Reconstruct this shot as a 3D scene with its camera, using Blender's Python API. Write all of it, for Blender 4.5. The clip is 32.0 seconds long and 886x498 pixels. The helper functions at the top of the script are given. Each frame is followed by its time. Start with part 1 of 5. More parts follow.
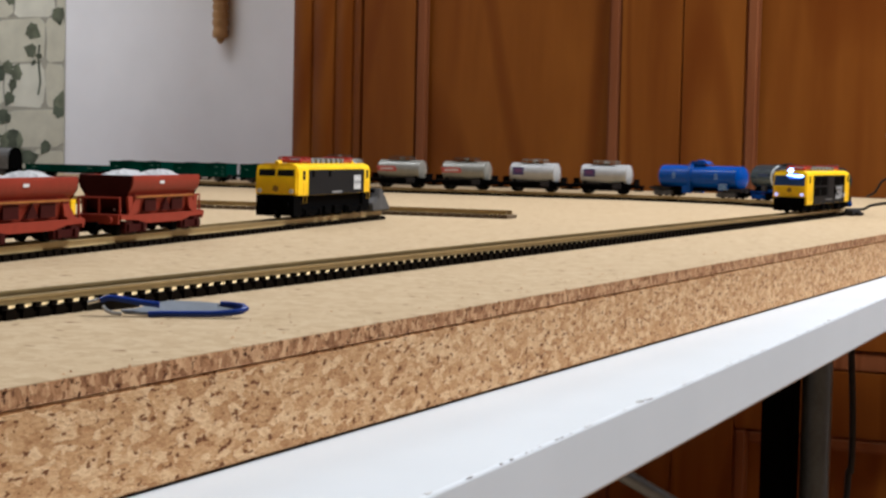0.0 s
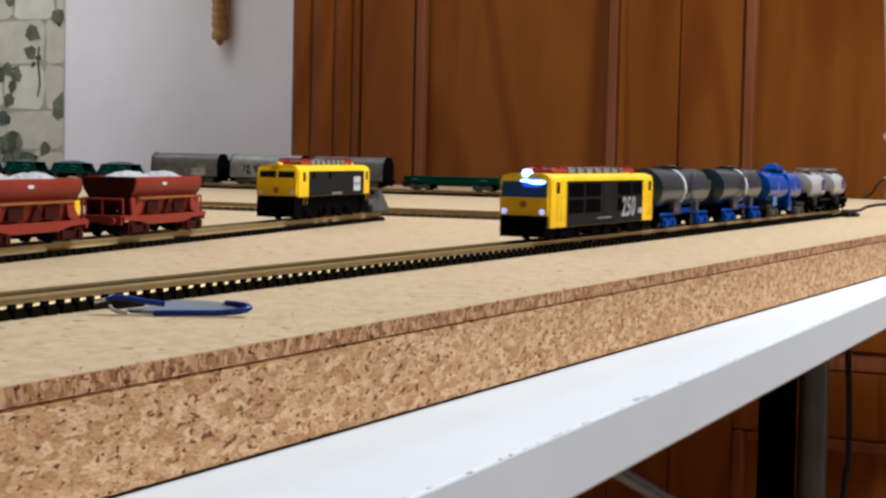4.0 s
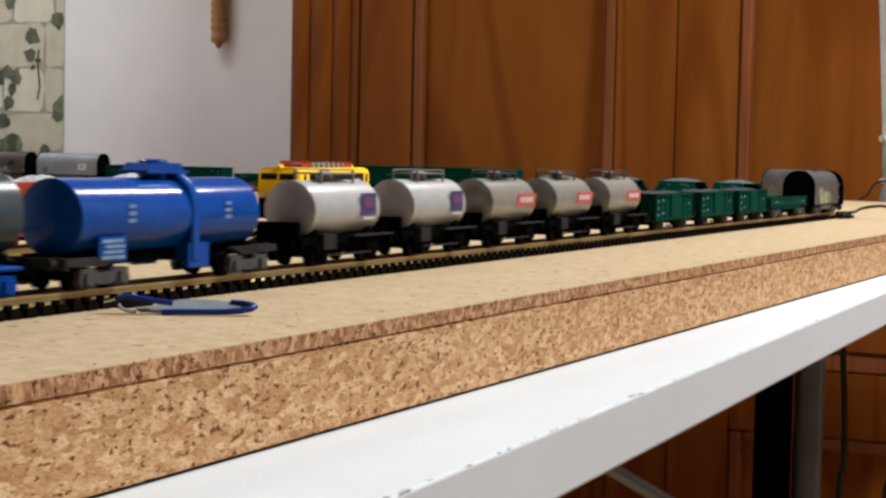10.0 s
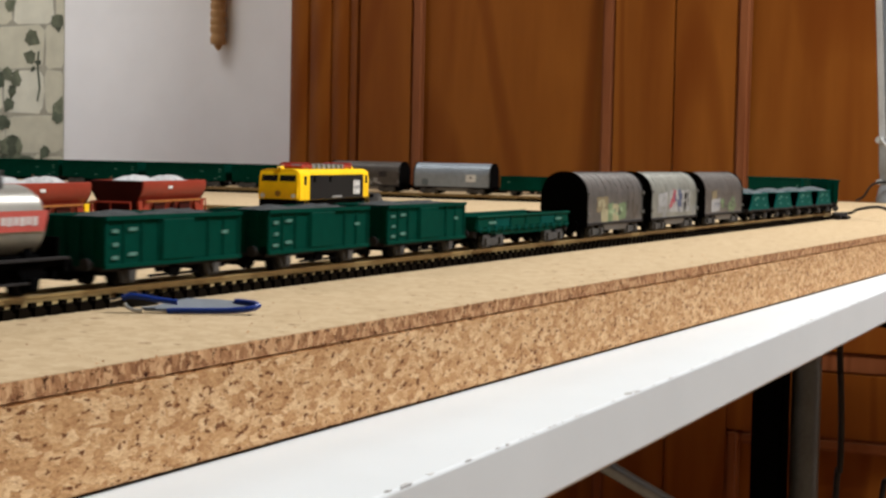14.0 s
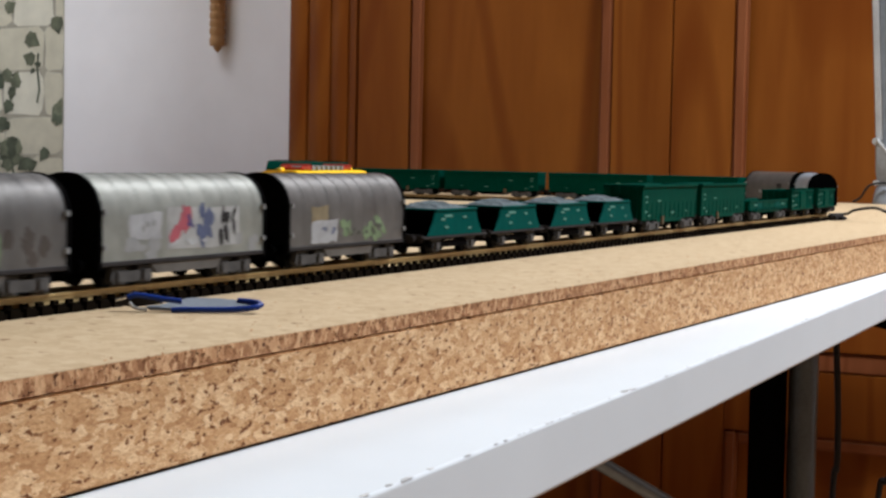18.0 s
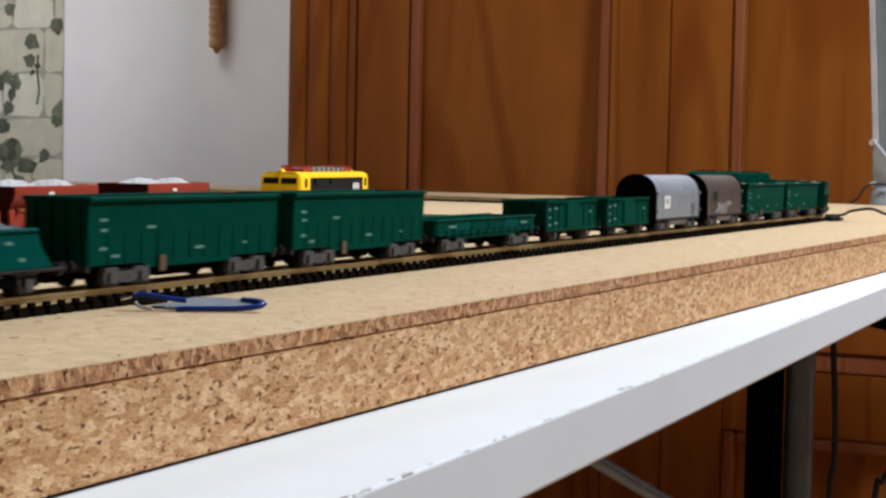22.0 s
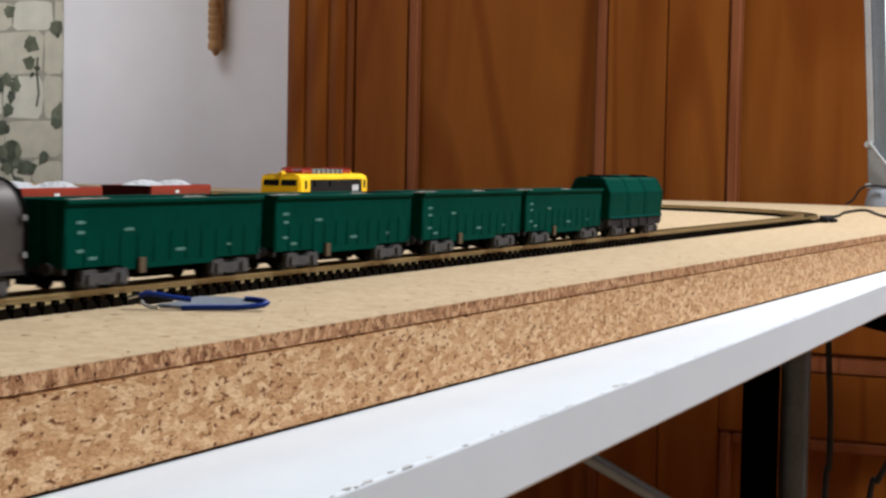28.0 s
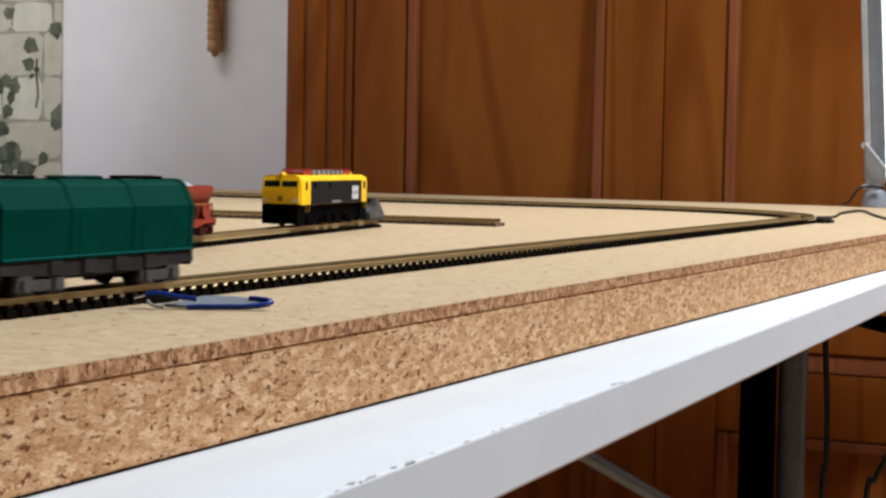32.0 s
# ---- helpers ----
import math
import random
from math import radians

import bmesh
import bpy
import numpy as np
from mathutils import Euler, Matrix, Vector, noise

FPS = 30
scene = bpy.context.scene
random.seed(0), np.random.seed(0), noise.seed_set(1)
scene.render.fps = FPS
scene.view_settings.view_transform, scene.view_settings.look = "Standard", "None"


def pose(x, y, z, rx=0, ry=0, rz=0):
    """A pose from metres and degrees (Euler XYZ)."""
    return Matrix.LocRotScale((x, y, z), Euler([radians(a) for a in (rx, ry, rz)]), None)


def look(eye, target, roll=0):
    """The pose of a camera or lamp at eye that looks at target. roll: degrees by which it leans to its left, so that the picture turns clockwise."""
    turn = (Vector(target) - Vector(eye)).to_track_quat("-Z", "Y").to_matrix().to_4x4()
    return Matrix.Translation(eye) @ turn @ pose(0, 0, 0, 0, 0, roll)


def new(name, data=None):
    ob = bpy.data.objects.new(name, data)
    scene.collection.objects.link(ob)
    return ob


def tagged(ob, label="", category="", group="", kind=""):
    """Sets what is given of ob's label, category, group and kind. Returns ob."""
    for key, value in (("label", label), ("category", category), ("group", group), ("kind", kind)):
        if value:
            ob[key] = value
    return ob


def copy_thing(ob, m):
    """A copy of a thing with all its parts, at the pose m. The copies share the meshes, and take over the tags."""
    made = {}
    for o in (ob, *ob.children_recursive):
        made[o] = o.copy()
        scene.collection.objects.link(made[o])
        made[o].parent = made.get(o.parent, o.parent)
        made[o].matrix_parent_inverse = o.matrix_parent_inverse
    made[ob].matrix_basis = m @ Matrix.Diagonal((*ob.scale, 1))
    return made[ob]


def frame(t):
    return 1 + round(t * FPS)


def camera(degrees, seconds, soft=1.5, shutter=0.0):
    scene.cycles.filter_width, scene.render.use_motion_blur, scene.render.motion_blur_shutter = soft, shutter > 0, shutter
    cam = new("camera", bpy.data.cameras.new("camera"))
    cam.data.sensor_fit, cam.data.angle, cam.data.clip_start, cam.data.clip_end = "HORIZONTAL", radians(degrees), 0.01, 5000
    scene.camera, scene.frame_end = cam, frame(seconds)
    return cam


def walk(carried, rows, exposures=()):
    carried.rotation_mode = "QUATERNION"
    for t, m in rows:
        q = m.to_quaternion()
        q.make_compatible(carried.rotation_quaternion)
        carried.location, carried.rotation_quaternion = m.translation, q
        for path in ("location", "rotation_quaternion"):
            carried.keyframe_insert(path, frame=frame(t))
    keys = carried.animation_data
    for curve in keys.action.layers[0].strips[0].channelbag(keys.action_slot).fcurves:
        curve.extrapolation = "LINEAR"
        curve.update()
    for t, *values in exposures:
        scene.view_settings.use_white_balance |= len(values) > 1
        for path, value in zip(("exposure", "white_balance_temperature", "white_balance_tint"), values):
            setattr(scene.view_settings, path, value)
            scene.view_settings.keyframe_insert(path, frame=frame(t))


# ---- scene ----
# N-gauge layout on a table. x runs along the front straight, y towards the room's depth, z = 0 on the board.

# ---- camera and its way ----
cam = camera(29.77, 32.0, soft=2.6, shutter=0.5)


def aimed(x, y, z, heading, pitch, roll):
    h, p = radians(heading), radians(pitch)
    ahead = Vector((math.cos(h) * math.cos(p), math.sin(h) * math.cos(p), math.sin(p)))
    return look((x, y, z), Vector((x, y, z)) + ahead, roll)


PATH = [
    (0.0, aimed(0.0254, -0.2201, 0.0345, 24.980, -3.328, 1.213)),
    (4.0, aimed(0.0194, -0.2225, 0.0346, 24.923, -3.278, 1.203)),
    (8.0, aimed(0.0133, -0.2250, 0.0348, 24.868, -3.231, 1.191)),
    (12.0, aimed(0.0070, -0.2276, 0.0349, 24.825, -3.183, 1.169)),
    (16.5, aimed(0.0000, -0.2306, 0.0350, 24.767, -3.132, 1.146)),
    (20.0, aimed(-0.0055, -0.2329, 0.0351, 24.726, -3.094, 1.126)),
    (24.0, aimed(-0.0116, -0.2355, 0.0352, 24.678, -3.055, 1.112)),
    (28.0, aimed(-0.0173, -0.2380, 0.0353, 24.630, -3.013, 1.100)),
    (32.0, aimed(-0.0236, -0.2401, 0.0355, 24.560, -2.984, 1.090)),
]
walk(cam, PATH, [(0.0, -0.10, 6500, 12), (3.5, -0.08, 6450, 12), (6.0, 0.0, 6250, 12), (8.0, 0.0, 6250, 12), (10.0, 0.0, 6900, 12), (12.0, 0.0, 7050, 11),
                 (13.5, 0.0, 7050, 11), (16.5, 0.0, 6600, 12), (18.0, 0.0, 6450, 12), (32.0, 0.0, 6450, 12)])

# ---- light ----
world = bpy.data.worlds.new("world")
world.use_nodes = True
world.node_tree.nodes["Background"].inputs[0].default_value = (0.9, 0.95, 1.0, 1)
world.node_tree.nodes["Background"].inputs[1].default_value = 0.3
scene.world = world


def area_lamp(name, m, size_x, size_y, watts, colour):
    lamp = bpy.data.lights.new(name, "AREA")
    lamp.shape, lamp.size, lamp.size_y, lamp.energy, lamp.color = "RECTANGLE", size_x, size_y, watts, colour
    ob = new(name, lamp)
    ob.matrix_world = m
    return ob


area_lamp("ceiling_lamp", look((1.08, -1.10, 1.70), (0.74, -0.15, 0)), 0.5, 0.30, 63, (0.882, 0.952, 1.0))
# extra lamp added to brighten the far wall and wardrobe; it has no fixture
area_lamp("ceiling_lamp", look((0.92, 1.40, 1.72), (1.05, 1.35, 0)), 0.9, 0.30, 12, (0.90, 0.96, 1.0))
area_lamp("desk_lamp_tube", look((1.30, -0.14, 0.80), (0.75, 0.0, 0)), 0.12, 0.34, 7.5, (0.96, 0.98, 1.0))

# ---- materials ----


def material(name, colour, rough=0.5, metal=0.0, vary=0.12, scale=300.0, bump=0.0, bump_scale=900.0, spec=0.3):
    """Paint or plastic with a mottled tone at two sizes and a fine relief."""
    m = bpy.data.materials.new(name)
    m.use_nodes = True
    n, l = m.node_tree.nodes, m.node_tree.links
    b = n["Principled BSDF"]
    b.inputs["Roughness"].default_value, b.inputs["Metallic"].default_value = rough, metal
    b.inputs["Specular IOR Level"].default_value = spec
    tc = n.new("ShaderNodeTexCoord")
    big, fine = n.new("ShaderNodeTexNoise"), n.new("ShaderNodeTexNoise")
    big.inputs["Scale"].default_value, fine.inputs["Scale"].default_value = scale * 0.15, scale
    fine.inputs["Detail"].default_value = 4
    add = n.new("ShaderNodeMath")
    add.operation = "ADD"
    l.new(tc.outputs["Object"], big.inputs["Vector"])
    l.new(tc.outputs["Object"], fine.inputs["Vector"])
    l.new(big.outputs["Fac"], add.inputs[0])
    l.new(fine.outputs["Fac"], add.inputs[1])
    ramp = n.new("ShaderNodeValToRGB")
    ramp.color_ramp.elements[0].position, ramp.color_ramp.elements[1].position = 0.35, 0.65
    half = n.new("ShaderNodeMath")
    half.operation = "MULTIPLY"
    half.inputs[1].default_value = 0.5
    l.new(add.outputs[0], half.inputs[0])
    l.new(half.outputs[0], ramp.inputs[0])
    ramp.color_ramp.elements[0].color = (*[c * (1 - vary) for c in colour], 1)
    ramp.color_ramp.elements[1].color = (*[min(1, c * (1 + vary)) for c in colour], 1)
    l.new(ramp.outputs[0], b.inputs["Base Color"])
    if bump:
        bn, bp = n.new("ShaderNodeTexNoise"), n.new("ShaderNodeBump")
        bn.inputs["Scale"].default_value = bump_scale
        bp.inputs["Strength"].default_value, bp.inputs["Distance"].default_value = bump, 0.0004
        l.new(tc.outputs["Object"], bn.inputs["Vector"])
        l.new(bn.outputs["Fac"], bp.inputs["Height"])
        l.new(bp.outputs[0], b.inputs["Normal"])
    return m


def ramp_stops(node, stops):
    e = node.color_ramp.elements
    while len(e) < len(stops):
        e.new(0.5)
    for k, (pos, col) in zip(e, stops):
        k.position, k.color = pos, (*col, 1)


def flaked(name, stops, scale, stretch, pit=0.0, pit_scale=260.0, rough=0.85, bump=0.5, mix=0.5):
    """Pressed chips or cork grains: random-toned cells, over-laid with noise, and dark pits."""
    m = bpy.data.materials.new(name)
    m.use_nodes = True
    n, l = m.node_tree.nodes, m.node_tree.links
    b = n["Principled BSDF"]
    b.inputs["Roughness"].default_value = rough
    b.inputs["Specular IOR Level"].default_value = 0.25
    tc, mp = n.new("ShaderNodeTexCoord"), n.new("ShaderNodeMapping")
    mp.inputs["Scale"].default_value = stretch
    l.new(tc.outputs["Object"], mp.inputs["Vector"])
    warp = n.new("ShaderNodeTexNoise")
    warp.inputs["Scale"].default_value = scale * 0.9
    l.new(mp.outputs[0], warp.inputs["Vector"])
    wmix = n.new("ShaderNodeMixRGB")
    wmix.blend_type = "LINEAR_LIGHT"
    wmix.inputs[0].default_value = 0.9 / scale
    l.new(mp.outputs[0], wmix.inputs[1])
    l.new(warp.outputs["Color"], wmix.inputs[2])
    cell = n.new("ShaderNodeTexVoronoi")
    cell.inputs["Scale"].default_value = scale
    l.new(wmix.outputs[0], cell.inputs["Vector"])
    sep = n.new("ShaderNodeSeparateColor")
    l.new(cell.outputs["Color"], sep.inputs[0])
    nz = n.new("ShaderNodeTexNoise")
    nz.inputs["Scale"].default_value, nz.inputs["Detail"].default_value = scale * 2.2, 5
    l.new(mp.outputs[0], nz.inputs["Vector"])
    mx = n.new("ShaderNodeMix")
    mx.inputs[0].default_value = mix
    l.new(sep.outputs[0], mx.inputs[2])
    l.new(nz.outputs["Fac"], mx.inputs[3])
    ramp = n.new("ShaderNodeValToRGB")
    ramp_stops(ramp, stops)
    l.new(mx.outputs[0], ramp.inputs[0])
    colour = ramp.outputs[0]
    if pit:
        pn, pr, pm = n.new("ShaderNodeTexNoise"), n.new("ShaderNodeValToRGB"), n.new("ShaderNodeMixRGB")
        pn.inputs["Scale"].default_value, pn.inputs["Detail"].default_value = pit_scale, 3
        pr.color_ramp.elements[0].position, pr.color_ramp.elements[1].position = pit, pit + 0.06
        l.new(mp.outputs[0], pn.inputs["Vector"])
        l.new(pn.outputs["Fac"], pr.inputs[0])
        l.new(pr.outputs[0], pm.inputs[0])
        l.new(colour, pm.inputs[2])
        pm.inputs[1].default_value = (stops[0][1][0] * 0.42, stops[0][1][1] * 0.30, stops[0][1][2] * 0.2, 1)
        colour = pm.outputs[0]
    l.new(colour, b.inputs["Base Color"])
    bp = n.new("ShaderNodeBump")
    bp.inputs["Strength"].default_value, bp.inputs["Distance"].default_value = bump, 0.0006
    l.new(mx.outputs[0], bp.inputs["Height"])
    l.new(bp.outputs[0], b.inputs["Normal"])
    return m


def grained(name, dark, light, rough=0.38, scale=7.0):
    """Varnished wood with an upright grain and broad flames."""
    m = bpy.data.materials.new(name)
    m.use_nodes = True
    n, l = m.node_tree.nodes, m.node_tree.links
    b = n["Principled BSDF"]
    b.inputs["Roughness"].default_value = rough
    b.inputs["Specular IOR Level"].default_value = 0.12
    tc, mp, info = n.new("ShaderNodeTexCoord"), n.new("ShaderNodeMapping"), n.new("ShaderNodeObjectInfo")
    mp.inputs["Scale"].default_value = (1, 1, 0.11)
    l.new(tc.outputs["Object"], mp.inputs["Vector"])
    shift = n.new("ShaderNodeVectorMath")
    shift.operation = "MULTIPLY_ADD"
    shift.inputs[1].default_value = (3, 7, 2)
    l.new(info.outputs["Random"], shift.inputs[0])
    l.new(mp.outputs[0], shift.inputs[2])
    wave, fine = n.new("ShaderNodeTexNoise"), n.new("ShaderNodeTexNoise")
    wave.inputs["Scale"].default_value, wave.inputs["Detail"].default_value, wave.inputs["Distortion"].default_value = scale, 2, 2.2
    fine.inputs["Scale"].default_value, fine.inputs["Detail"].default_value = scale * 18, 4
    l.new(shift.outputs[0], wave.inputs["Vector"])
    l.new(shift.outputs[0], fine.inputs["Vector"])
    mx = n.new("ShaderNodeMix")
    mx.inputs[0].default_value = 0.13
    l.new(wave.outputs["Fac"], mx.inputs[2])
    l.new(fine.outputs["Fac"], mx.inputs[3])
    ramp = n.new("ShaderNodeValToRGB")
    ramp_stops(ramp, [(0.30, dark), (0.70, light)])
    l.new(mx.outputs[0], ramp.inputs[0])
    # growth rings cut flat: thin arched lines along the broad figure
    ring, lines, tint = n.new("ShaderNodeTexNoise"), n.new("ShaderNodeMath"), n.new("ShaderNodeMixRGB")
    ring.inputs["Scale"].default_value, ring.inputs["Detail"].default_value = scale * 0.55, 1
    l.new(shift.outputs[0], ring.inputs["Vector"])
    lines.operation = "MULTIPLY"
    lines.inputs[1].default_value = 75
    l.new(ring.outputs["Fac"], lines.inputs[0])
    wavy, peak = n.new("ShaderNodeMath"), n.new("ShaderNodeMapRange")
    wavy.operation = "SINE"
    l.new(lines.outputs[0], wavy.inputs[0])
    peak.inputs["From Min"].default_value, peak.inputs["From Max"].default_value = 0.45, 1.0
    peak.inputs["To Max"].default_value = 0.50
    l.new(wavy.outputs[0], peak.inputs["Value"])
    l.new(peak.outputs[0], tint.inputs[0])
    l.new(ramp.outputs[0], tint.inputs[1])
    tint.inputs[2].default_value = (dark[0] * 0.75, dark[1] * 0.6, dark[2] * 0.5, 1)
    l.new(tint.outputs[0], b.inputs["Base Color"])
    return m


def glowing(name, colour, strength):
    m = bpy.data.materials.new(name)
    m.use_nodes = True
    b = m.node_tree.nodes["Principled BSDF"]
    b.inputs["Base Color"].default_value = (*colour, 1)
    b.inputs["Emission Color"].default_value = (*colour, 1)
    b.inputs["Emission Strength"].default_value = strength
    return m


YELLOW = material("yellow_paint", (0.88, 0.53, 0.008), 0.38)
EMBLEM = material("brownish_printed_emblem", (0.30, 0.15, 0.02), 0.5)
YELLOW_PALE = material("pale_yellow_paint", (0.80, 0.52, 0.06), 0.4)
PANEL_GREY = material("anthracite_paint", (0.0115, 0.0118, 0.013), 0.55, spec=0.05)
BLACK = material("black_plastic", (0.002, 0.002, 0.0022), 0.7, spec=0.01)
GLASS_DARK = material("dark_glazing", (0.012, 0.014, 0.018), 0.12)
PRINT_WHITE = material("white_print", (0.62, 0.62, 0.62), 0.5)
PRINT_SOFT = material("soft_white_print", (0.40, 0.40, 0.40), 0.5)
PRINT_RED = material("red_print", (0.50, 0.085, 0.07), 0.5)
PRINT_BLUE = material("blue_print", (0.012, 0.026, 0.09), 0.5)
PRINT_MAUVE = material("mauve_print", (0.13, 0.045, 0.13), 0.5)
PRINT_VIOLET = material("violet_print", (0.055, 0.042, 0.13), 0.5)
SPRAY_WHITE = material("pale_grey_spray", (0.34, 0.34, 0.35), 0.6, vary=0.3, scale=160)
PRINT_OCHRE = material("faded_ochre_spray", (0.19, 0.15, 0.09), 0.6, vary=0.25)
PRINT_PALE_GREEN = material("pale_green_spray", (0.24, 0.31, 0.19), 0.6, vary=0.25)
MARK_DARK = material("dark_spray_line", (0.06, 0.065, 0.05), 0.6, vary=0.25)
HOOD_PATCH = material("pale_sprayed_ground", (0.30, 0.30, 0.295), 0.5, vary=0.3, scale=160)
PRINT_OLIVE = material("faded_yellow_spray", (0.32, 0.285, 0.18), 0.6, vary=0.25)
PRINT_GREEN = material("faded_green_spray", (0.13, 0.185, 0.10), 0.6, vary=0.25)
PRINT_FADED_RED = material("faded_red_spray", (0.30, 0.065, 0.085), 0.6, vary=0.25)
PRINT_FADED_BLUE = material("faded_blue_spray", (0.065, 0.08, 0.145), 0.6, vary=0.25)
RED_GEAR = material("red_insulators", (0.36, 0.03, 0.02), 0.45)
ROOF_GREY = material("grey_roof_gear", (0.22, 0.22, 0.22), 0.6)
TANK_GREY = material("blue_grey_tank_paint", (0.025, 0.047, 0.060), 0.26, 0.20, spec=0.5)
TANK_END = material("dark_tank_end", (0.016, 0.019, 0.022), 0.35, 0.2, spec=0.2)
TANK_BLUE = material("glossy_blue_plastic", (0.0002, 0.055, 0.29), 0.16, spec=0.14)
BOGIE_BLUE = material("blue_bogie_plastic", (0.0003, 0.044, 0.250), 0.45, spec=0.03)
TANK_WHITE = material("pale_grey_tank_paint", (0.385, 0.385, 0.385), 0.34, 0.1, spec=0.45)
TANK_WARM = material("warm_grey_tank_paint", (0.245, 0.24, 0.215), 0.28, 0.2, spec=0.5)
BLUE_PALE = material("pale_blue_print", (0.16, 0.27, 0.42), 0.5, vary=0.3)
BAND = material("pale_band", (0.60, 0.63, 0.63), 0.45)
GREEN = material("green_plastic", (0.0001, 0.042, 0.0285), 0.5, spec=0.01)
GREEN_PALE = material("blue_green_plastic", (0.0004, 0.058, 0.050), 0.5, spec=0.01)
FRAME_GREY = material("weathered_grey_frame", (0.030, 0.027, 0.027), 0.8, bump=0.4, spec=0.04, vary=0.35)
MARK = material("faded_green_marking", (0.075, 0.20, 0.165), 0.6)
HOOD_GREY = material("weathered_silver_hood", (0.120, 0.115, 0.111), 0.48, 0.45, spec=0.35, vary=0.3, scale=120)
HOOD_PALE = material("pale_weathered_hood", (0.240, 0.246, 0.222), 0.48, 0.35, spec=0.35, vary=0.28, scale=120)
HOOD_SILVER = material("bright_silver_hood", (0.235, 0.268, 0.305), 0.42, 0.35, spec=0.4)
HOOD_BROWN = material("brown_grey_hood", (0.066, 0.056, 0.050), 0.45, 0.25, vary=0.3, scale=120)
OXIDE = material("red_oxide_plastic", (0.25, 0.034, 0.019), 0.45, spec=0.1)
OXIDE_SHADE = material("dark_red_shade_tone", (0.040, 0.006, 0.005), 0.6, spec=0.05)
BALLAST = material("white_ballast", (0.42, 0.42, 0.425), 0.9, vary=0.25, scale=900, bump=0.6, bump_scale=1400)
COAL_DARK = material("dark_gravel_load", (0.030, 0.034, 0.036), 0.9, vary=0.4, scale=900, bump=1.0, bump_scale=1400)
COAL = material("grey_gravel_load", (0.080, 0.098, 0.106), 0.9, vary=0.4, scale=900, bump=1.0, bump_scale=1400)
SCRAP = material("brown_gravel_load", (0.20, 0.16, 0.13), 0.9, vary=0.4, scale=900, bump=1.0, bump_scale=1400)
WHEEL = material("blackened_wheel", (0.003, 0.003, 0.003), 0.6, spec=0.06)
RAIL = material("tarnished_brass_rail", (0.40, 0.285, 0.130), 0.36, 0.6)
SLEEPER = material("black_sleeper_plastic", (0.0050, 0.0034, 0.0020), 0.85, spec=0.02)
SLEEPER_BROWN = material("brown_sleeper_plastic", (0.10, 0.065, 0.035), 0.7)
CHROME = material("bright_metal", (0.75, 0.75, 0.76), 0.18, 1.0, vary=0.04)
STEEL = material("grey_painted_steel", (0.13, 0.16, 0.185), 0.35, 0.5)
STEEL_DULL = material("dull_grey_frame", (0.070, 0.066, 0.064), 0.75, vary=0.3, spec=0.1)
CABLE = material("black_cable", (0.010, 0.010, 0.011), 0.5)
CLIP_BLUE = material("blue_vinyl", (0.006, 0.03, 0.20), 0.3)
CLIP_GREY = material("clouded_grey_plastic", (0.22, 0.24, 0.27), 0.25)
RUST = material("orange_rust_streak", (0.32, 0.11, 0.02), 0.6, vary=0.3)
WHITE_TOP = material("white_laminate", (0.60, 0.625, 0.645), 0.5, vary=0.03, scale=30, spec=0.08)
WORN_PALE = material("scuffed_laminate", (0.55, 0.55, 0.56), 0.7, vary=0.2, scale=600)
WORN = material("worn_laminate", (0.44, 0.43, 0.42), 0.8, vary=0.4, scale=800)
PLASTER = material("white_plaster", (0.87, 0.855, 0.875), 0.85, vary=0.03, scale=20, bump=0.2, bump_scale=120)
CEILING = material("dimmed_ceiling", (0.24, 0.235, 0.23), 0.9, vary=0.02, scale=10)
FLOOR = material("brown_floor", (0.50, 0.30, 0.17), 0.4, vary=0.2, scale=20)
WOOD = grained("varnished_wood", (0.165, 0.043, 0.006), (0.258, 0.083, 0.013), scale=9.0)
WOOD_DARK = grained("unseen_wall_dark_wood", (0.06, 0.02, 0.006), (0.11, 0.04, 0.012))
WOOD_TRIM = grained("reddish_wood_trim", (0.175, 0.054, 0.020), (0.255, 0.088, 0.036), scale=9)
PALE_WOOD = grained("pale_turned_wood", (0.38, 0.20, 0.085), (0.52, 0.31, 0.15), 0.5, 30)
PAPER = material("cream_wallpaper", (0.56, 0.53, 0.42), 0.85, vary=0.14, scale=40)
PAPER_LIGHT = material("pale_cream_wallpaper", (0.66, 0.635, 0.53), 0.85, vary=0.12, scale=40)
PAPER_LEAF_PALE = material("faded_printed_leaf", (0.17, 0.185, 0.125), 0.85, vary=0.4, scale=60)
PAPER_JOINT = material("grey_printed_joint", (0.37, 0.345, 0.28), 0.85)
PAPER_LEAF = material("dark_printed_leaf", (0.095, 0.11, 0.075), 0.85, vary=0.5, scale=60)
LAMP_BLUE = glowing("blue_white_headlight", (0.22, 0.45, 1.0), 7.0)
SCREEN_GLOW = glowing("windscreen_blue_glow", (0.001, 0.016, 0.055), 0.4)
LAMP_HALO = glowing("blue_headlight_halo", (0.01, 0.10, 0.8), 0.5)
LAMP_DIM = glowing("dim_blue_marker", (0.42, 0.46, 1.0), 1.1)
TUBE_WHITE = glowing("emissive_white_tube", (0.90, 0.95, 1.0), 1.3)
SHEET_TOP = flaked("pressed_cork_top", [(0.25, (0.375, 0.268, 0.152)), (0.5, (0.430, 0.314, 0.188)), (0.75, (0.468, 0.352, 0.220))], 460, (0.9, 0.7, 1), pit=0.285, pit_scale=250, bump=0.2, mix=0.6)
